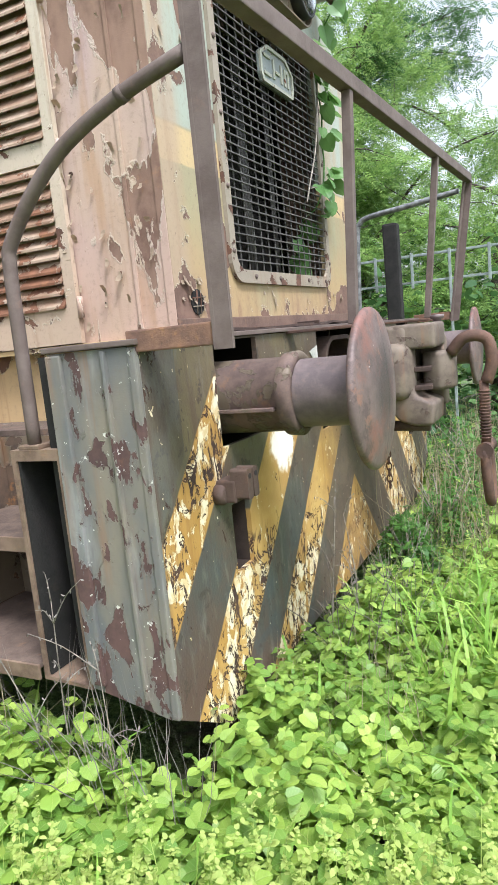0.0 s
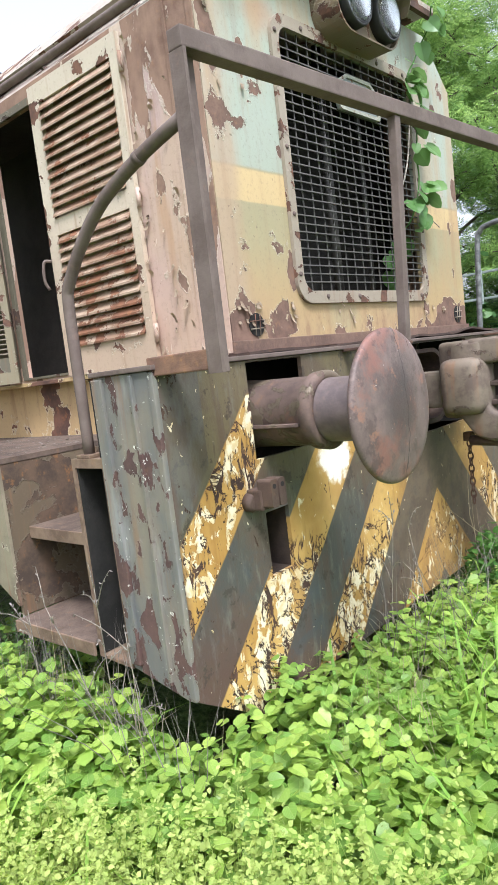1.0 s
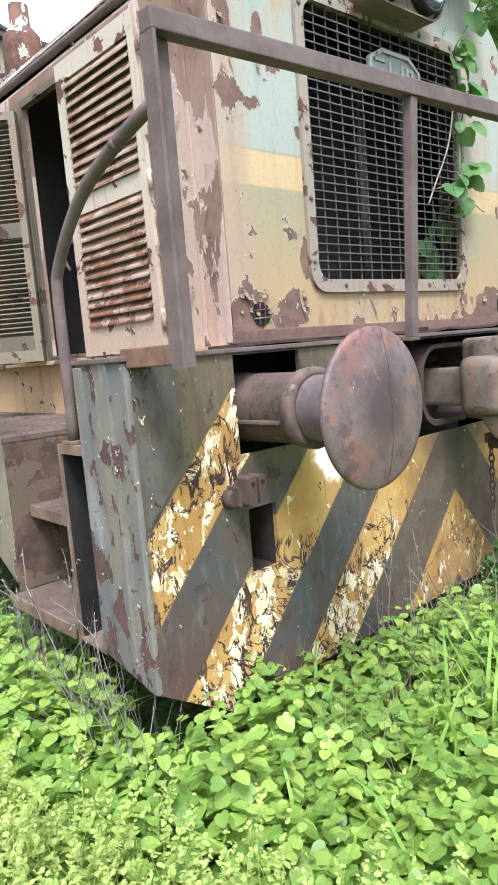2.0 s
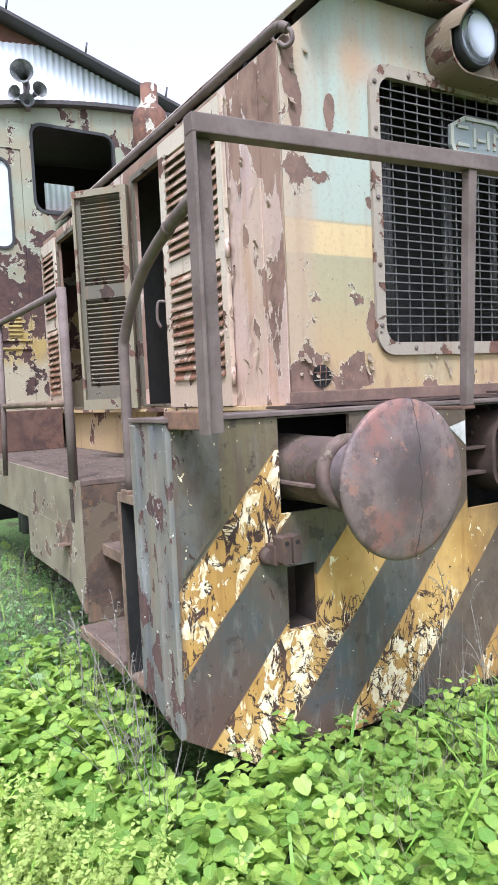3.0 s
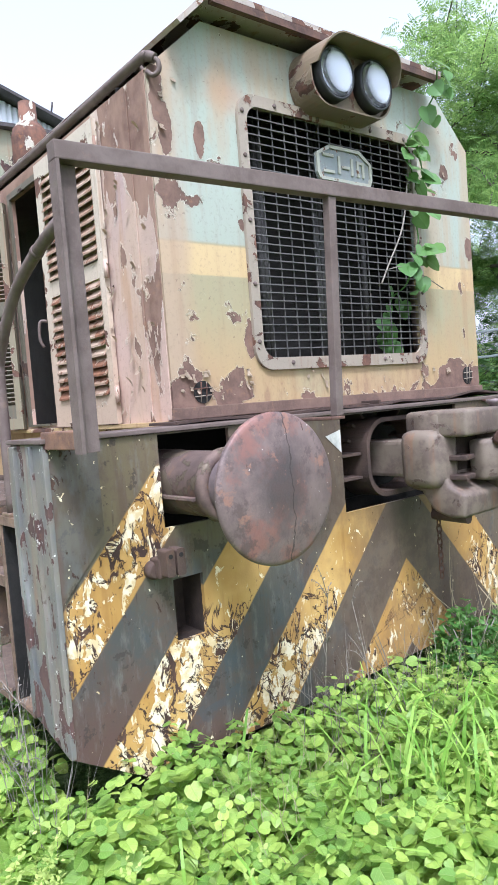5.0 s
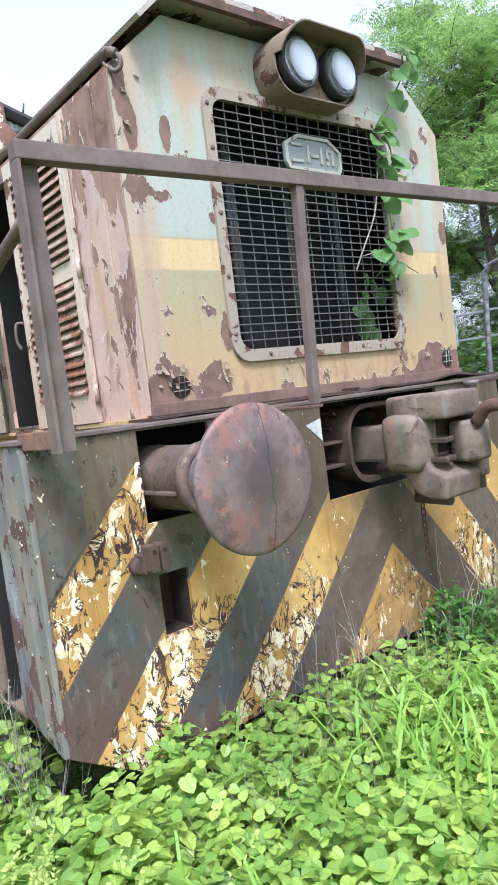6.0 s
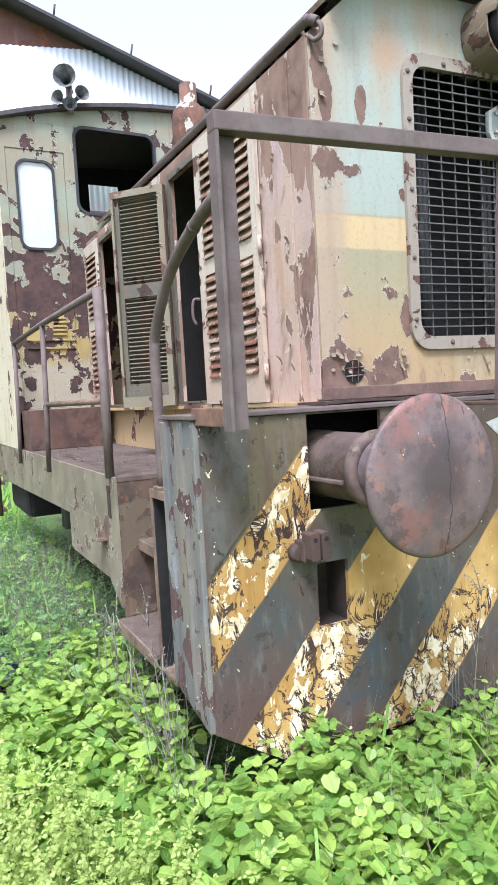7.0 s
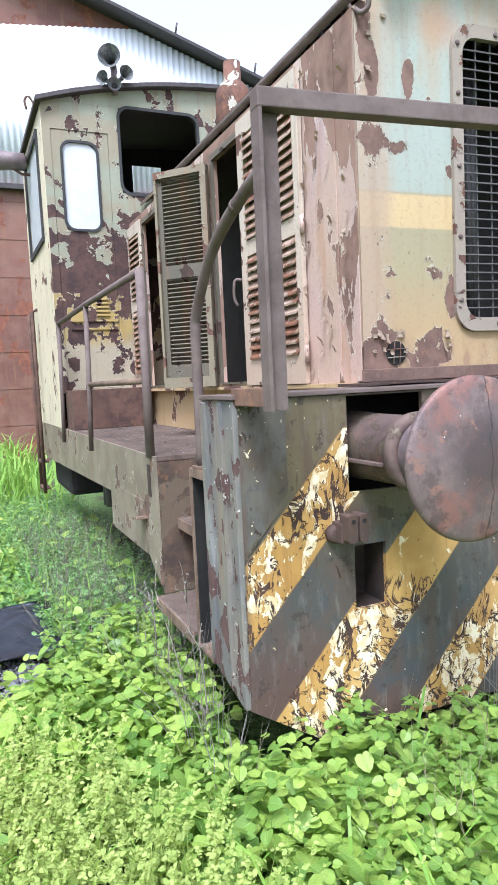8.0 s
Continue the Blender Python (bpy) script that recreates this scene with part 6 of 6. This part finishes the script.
def straws(n, x0, x1, y0, y1, lo, hi, keep=None, tilt=0.5):
    x, y = spread(n, x0, x1, y0, y1, keep)
    m = len(x)
    return scatter(STALK_V * np.array([1.2, 0.55, 1]), STALK_F, np.stack([x, y, np.zeros(m)], 1), rng.uniform(lo, hi, m), rng.uniform(0, 6.28, m), rng.normal(0, tilt, m))


v, f = join(straws(800, -3.6, -0.8, -0.4, 0.25, 0.10, 0.40, None, 0.9), straws(60, -0.9, 0.06, -0.16, 0.0, 0.2, 0.48), straws(1100, 0.03, 0.55, 0.2, 3.1, 0.10, 0.36, None, 0.8), straws(900, 0.05, 0.9, 1.7, 4.2, 0.25, 0.75, None, 0.4))
blank("dry_stalks", v, f, M_DRY, "dry grey straw and dead weed stalks", "dry grass")

v, f = join(straws(2800, -4.0, -0.75, -0.36, 0.28, 0.12, 0.42, None, 0.8), straws(120, -0.9, 0.06, -0.14, 0.0, 0.25, 0.55, None, 0.3), straws(500, 0.05, 0.5, 0.0, 1.2, 0.08, 0.22, None, 1.0), straws(70, 0.06, 0.4, 0.75, 1.45, 0.3, 0.6, None, 0.5))
blank("dead_twigs", v, f, M_DEAD, "tangle of dead grey twigs along the locomotive", "twigs")


def dry_weed(cx, cy, h, seed):
    """A dead branched stalk with shrivelled leaves along its twigs."""
    q = random.Random(seed)
    w = thing("dry_weed", (cx, cy, 0), "dead branched weed stalk with shrivelled brown leaves", "weed", "dead stalks by the steps")
    bits = bmesh.new()
    main = smooth_path([(cx, cy, -0.02), (cx + q.uniform(-0.03, 0.03), cy + q.uniform(-0.02, 0.02), h * 0.4), (cx + q.uniform(-0.06, 0.06), cy + q.uniform(-0.05, 0.03), h)], 6)
    part("stem", tube(main, [0.0035 - 0.0022 * i / (len(main) - 1) for i in range(len(main))], 5), M_TWIG, w)
    for i in range(9):
        b = main[q.randrange(4, len(main))]
        L = q.uniform(0.06, 0.17)
        e = b + Vector((q.uniform(-1, 1) * L, q.uniform(-0.7, 0.4) * L, q.uniform(0.2, 0.9) * L))
        lp = smooth_path([b, (b + e) / 2 + Vector((0, 0, 0.015)), e], 3)
        part("twig", tube(lp, [0.0018 - 0.001 * j / (len(lp) - 1) for j in range(len(lp))], 4), M_TWIG, w)
        for p in lp[1:]:
            m = Matrix.Translation(p) @ Euler((q.uniform(0, 6.28), q.uniform(0, 6.28), q.uniform(0, 6.28))).to_matrix().to_4x4() @ Matrix.Scale(q.uniform(0.007, 0.016), 4)
            vv = [bits.verts.new(m @ Vector(o)) for o in OVAL_V]
            for fc in OVAL_F:
                bits.faces.new([vv[a] for a in fc])
    part("dry_leaves", bits, M_DEAD, w)


for cx, cy, h, seed in ((-0.30, -0.06, 0.62, 1), (-0.42, -0.09, 0.55, 2), (-0.62, -0.10, 0.50, 3), (-0.14, -0.05, 0.45, 4), (0.07, 0.95, 0.55, 5), (0.09, 1.15, 0.5, 6)):
    dry_weed(cx, cy, h, seed)


def bush(n, cx, cy, rx, ry, h, lo, hi):
    a, r = rng.uniform(0, 6.28, n), np.sqrt(rng.uniform(0, 1, n))
    x, y = cx + rx * r * np.cos(a), cy + ry * r * np.sin(a)
    z = h * np.sqrt(np.maximum(0.03, 1 - r * r)) * rng.uniform(0.15, 1, n) * (0.8 + 0.5 * bumpy(x, y, 4, 1.0))
    return scatter(OVAL_V * np.array([1, 1.5, 1]), OVAL_F, np.stack([x, y, z], 1), rng.uniform(lo, hi, n), rng.uniform(0, 6.28, n), rng.normal(0.1, 0.4, n), rng.normal(0, 0.4, n))


shrub_label = "low dark green shrub beside the end plate"
for cx, cy, rx, ry, h in ((0.20, 1.72, 0.15, 0.24, 0.36), (0.26, 2.25, 0.24, 0.35, 0.46), (0.35, 2.85, 0.35, 0.45, 0.55), (0.30, 3.6, 0.5, 0.5, 0.6)):
    v, f = bush(1500, cx, cy, rx, ry, h, 0.025, 0.05)
    sh = thing("shrub", (cx, cy, 0), shrub_label, "shrub", "shrubs by the end plate")
    bm = bmesh.new()
    for i in range(9):
        a = i * 0.7
        add_tube(bm, [(cx, cy, 0), (cx + rx * 0.3 * math.cos(a), cy + ry * 0.3 * math.sin(a), h * 0.5), (cx + rx * 0.6 * math.cos(a), cy + ry * 0.6 * math.sin(a), h * 0.8)], [0.006, 0.004, 0.002], 5)
    part("stems", bm, M_TWIG, sh)
    me = bpy.data.meshes.new("foliage")
    me.from_pydata(v.tolist(), [], f)
    me.materials.append(M_SHRUB)
    ob = new("foliage", me)
    ob.parent, ob.matrix_parent_inverse = sh, Matrix.Translation(-sh.location)

# thicket behind the far side
n = 16000
x, y = rng.uniform(-9, 4, n), rng.uniform(5.3, 9.0, n)
z = rng.uniform(0, 1, n) * (1.5 + 1.0 * bumpy(x, y, 0.7, 5.0) + 0.14 * (y - 5.2))
v, f = scatter(OVAL_V * np.array([1, 1.6, 1]), OVAL_F, np.stack([x, y, np.maximum(z, 0.02)], 1), rng.uniform(0.06, 0.15, n), rng.uniform(0, 6.28, n), rng.normal(0, 0.4, n), rng.normal(0, 0.5, n))
n = 5000
x, y = rng.uniform(-9, 4, n), rng.uniform(3.4, 6.0, n)
z = rng.uniform(0, 1, n) * (0.5 + 0.35 * bumpy(x, y, 0.9, 2.0))
v, f = join((v, f), scatter(OVAL_V * np.array([1, 1.6, 1]), OVAL_F, np.stack([x, y, np.maximum(z, 0.02)], 1), rng.uniform(0.05, 0.11, n), rng.uniform(0, 6.28, n), rng.normal(0, 0.4, n), rng.normal(0, 0.5, n)))
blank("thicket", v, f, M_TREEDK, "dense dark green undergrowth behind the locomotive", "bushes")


def tree(cx, cy, h, spread_r, fronds, mat, seed, low=0.25):
    r = random.Random(seed)
    t = thing("tree", (cx, cy, 0), "feathery-leaved tree with thin dark limbs", "tree", "trees behind the locomotive")
    bm = bmesh.new()
    top = Vector((cx + r.uniform(-0.4, 0.4), cy + r.uniform(-0.3, 0.3), h * 0.8))
    pts = smooth_path([(cx, cy, -0.1), (cx + r.uniform(-0.15, 0.15), cy, h * 0.25), (cx + r.uniform(-0.3, 0.3), cy + r.uniform(-0.2, 0.2), h * 0.5), top], 4)
    add_tube(bm, pts, [0.11 * (1 - 0.8 * i / (len(pts) - 1)) for i in range(len(pts))], 8)
    tips = []
    for i in range(22):
        b = pts[r.randrange(3, len(pts))]
        a, L = r.uniform(0, 6.28), spread_r * r.uniform(0.5, 1.0)
        e = b + Vector((math.cos(a) * L, math.sin(a) * L, r.uniform(-0.35, 0.7) * L))
        e.z = max(e.z, h * low)
        mid = (b + e) / 2 + Vector((0, 0, 0.2 * L))
        lp = smooth_path([b, mid, e], 4)
        add_tube(bm, lp, [0.03 * (1 - 0.85 * j / (len(lp) - 1)) for j in range(len(lp))], 5)
        tips += lp[3:]
        for _ in range(3):
            s = lp[r.randrange(3, len(lp))]
            q = s + Vector((r.uniform(-0.6, 0.6), r.uniform(-0.6, 0.6), r.uniform(-0.3, 0.4)))
            add_tube(bm, [s, (s + q) / 2 + Vector((0, 0, 0.05)), q], [0.01, 0.007, 0.003], 4)
            tips += [q, (s + q) / 2]
    part("trunk", bm, M_BARK, t)
    g = np.random.default_rng(seed)
    fronds = int(fronds * 1.8)
    tips = np.array([tuple(p) for p in tips])
    pos = tips[g.integers(0, len(tips), fronds)] + g.normal(0, 0.17, (fronds, 3)) * np.array([1, 1, 0.7])
    v, f = scatter(FROND_V, FROND_F, pos, g.uniform(0.13, 0.30, fronds), g.uniform(0, 6.28, fronds), g.normal(-0.15, 0.4, fronds), g.normal(0, 0.5, fronds))
    me = bpy.data.meshes.new("crown")
    me.from_pydata(v.tolist(), [], f)
    me.materials.append(mat)
    ob = new("crown", me)
    ob.parent, ob.matrix_parent_inverse = t, Matrix.Translation(-t.location)


tree(-1.7, 7.7, 5.4, 2.2, 4200, M_TREE, 11)
tree(-3.6, 7.2, 5.8, 1.8, 3600, M_TREE, 12)
tree(-5.9, 8.2, 6.6, 2.3, 3000, M_TREE, 13)
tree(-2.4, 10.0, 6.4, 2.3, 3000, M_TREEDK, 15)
tree(-2.3, 6.9, 6.2, 1.7, 3800, M_TREE, 17)
tree(0.1, 7.4, 3.2, 1.5, 2600, M_TREE, 19)
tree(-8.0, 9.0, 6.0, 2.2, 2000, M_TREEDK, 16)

# vine on the grille
vine = thing("climbing_vine", (HX + 0.03, 2.2, 2.76), "green heart-leaved vine hanging over the grille", "vine")
VX = HX + 0.045
run = smooth_path([(HX + 0.13, 2.20, 2.83), (HX + 0.09, 2.24, 2.76), (VX, 2.22, 2.68), (VX, 2.13, 2.58), (VX, 2.04, 2.48), (VX, 2.06, 2.36), (VX, 2.10, 2.25), (VX, 2.07, 2.12), (VX, 2.08, 2.02), (VX, 2.03, 1.90), (HX + 0.012, 2.00, 1.80), (HX - 0.05, 1.96, 1.74), (HX - 0.065, 1.97, 1.64), (HX - 0.07, 1.98, 1.54)], 6)
part("stem", tube(run, 0.004, 6), M_SHRUB, vine)
part("dry_stem", tube(smooth_path([(HX + 0.06, 2.03, 2.42), (HX + 0.06, 1.99, 2.24), (HX + 0.05, 1.95, 2.06), (HX + 0.05, 1.83, 1.88), (HX + 0.05, 1.77, 1.79)], 5), 0.004, 6), M_TWIG, vine)
part("dry_stem", tube(smooth_path([(HX + 0.05, 1.83, 1.86), (HX + 0.05, 1.94, 1.88), (HX + 0.055, 2.04, 1.86), (HX + 0.05, 2.26, 1.79)], 5), 0.0025, 6), M_TWIG, vine)
r = random.Random(5)
for i in range(64):
    p = run[min(int(r.random() ** 0.9 * len(run)), len(run) - 1)]
    s = r.uniform(0.045, 0.10)
    inside = p.x < HX + 0.01
    off = Vector((r.uniform(-0.01, 0.0) if inside else 0.012 + r.uniform(0, 0.035), r.uniform(-0.07, 0.07), r.uniform(-0.04, 0.03)))
    m = Matrix.Translation(p + off) @ Euler((r.uniform(-0.9, 0.9), radians(r.uniform(60, 85) if inside else r.uniform(15, 80)), radians(r.uniform(-75, 85)))).to_matrix().to_4x4() @ Matrix.Scale(s, 4)
    bm = bmesh.new()
    vv = [bm.verts.new(m @ Vector(q)) for q in HEART_V]
    for q in HEART_F:
        bm.faces.new([vv[a] for a in q])
    part("leaf", bm, M_VINE, vine)

# tarpaulin and ballast
bm = bmesh.new()
g = [[bm.verts.new((-2.05 + 0.78 * i / 16, -1.55 + 1.20 * j / 12 + 0.04 * math.sin(i), 0.10 + 0.05 * noise.noise(Vector((i * 0.5, j * 0.5, 2))) + 0.025 * noise.noise(Vector((i * 1.3, j * 0.7, 5))))) for j in range(13)] for i in range(17)]
for i in range(16):
    for j in range(12):
        bm.faces.new((g[i][j], g[i + 1][j], g[i + 1][j + 1], g[i][j + 1]))
bmesh.ops.solidify(bm, geom=bm.faces[:], thickness=0.006)
tagged(part("tarpaulin", bm, M_TARP, smooth=True), "crumpled black plastic sheet lying on the ground", "tarpaulin")
SV = np.array([(1, 0, 0), (-1, 0, 0), (0, 1, 0), (0, -1, 0), (0, 0, 0.8), (0, 0, -0.8)]) * 0.5
SF = [(0, 2, 4), (2, 1, 4), (1, 3, 4), (3, 0, 4), (2, 0, 5), (1, 2, 5), (3, 1, 5), (0, 3, 5)]
n = 2600
pos = np.stack([rng.uniform(-1.4, -0.85, n), rng.uniform(-1.7, -0.42, n), rng.uniform(0.0, 0.05, n)], 1)
v, f = scatter(SV * np.array([1, 0.8, 0.7]), SF, pos, rng.uniform(0.02, 0.05, n), rng.uniform(0, 6.28, n), rng.normal(0, 0.6, n), rng.normal(0, 0.6, n))
blank("ballast", v, f, M_BALLAST, "patch of grey crushed stone ballast", "gravel")
# dry litter on the footplate
n = 900
pos = np.stack([rng.uniform(-3.0, -0.9, n), rng.uniform(0.05, 0.6, n), np.full(n, 0.979)], 1)
v, f = scatter(OVAL_V, OVAL_F, pos, rng.uniform(0.006, 0.022, n), rng.uniform(0, 6.28, n), rng.normal(0.05, 0.12, n), rng.normal(0, 0.2, n))
blank("leaf_litter", v, f, M_DEAD, "dry leaf litter scattered on the footplate", "litter")
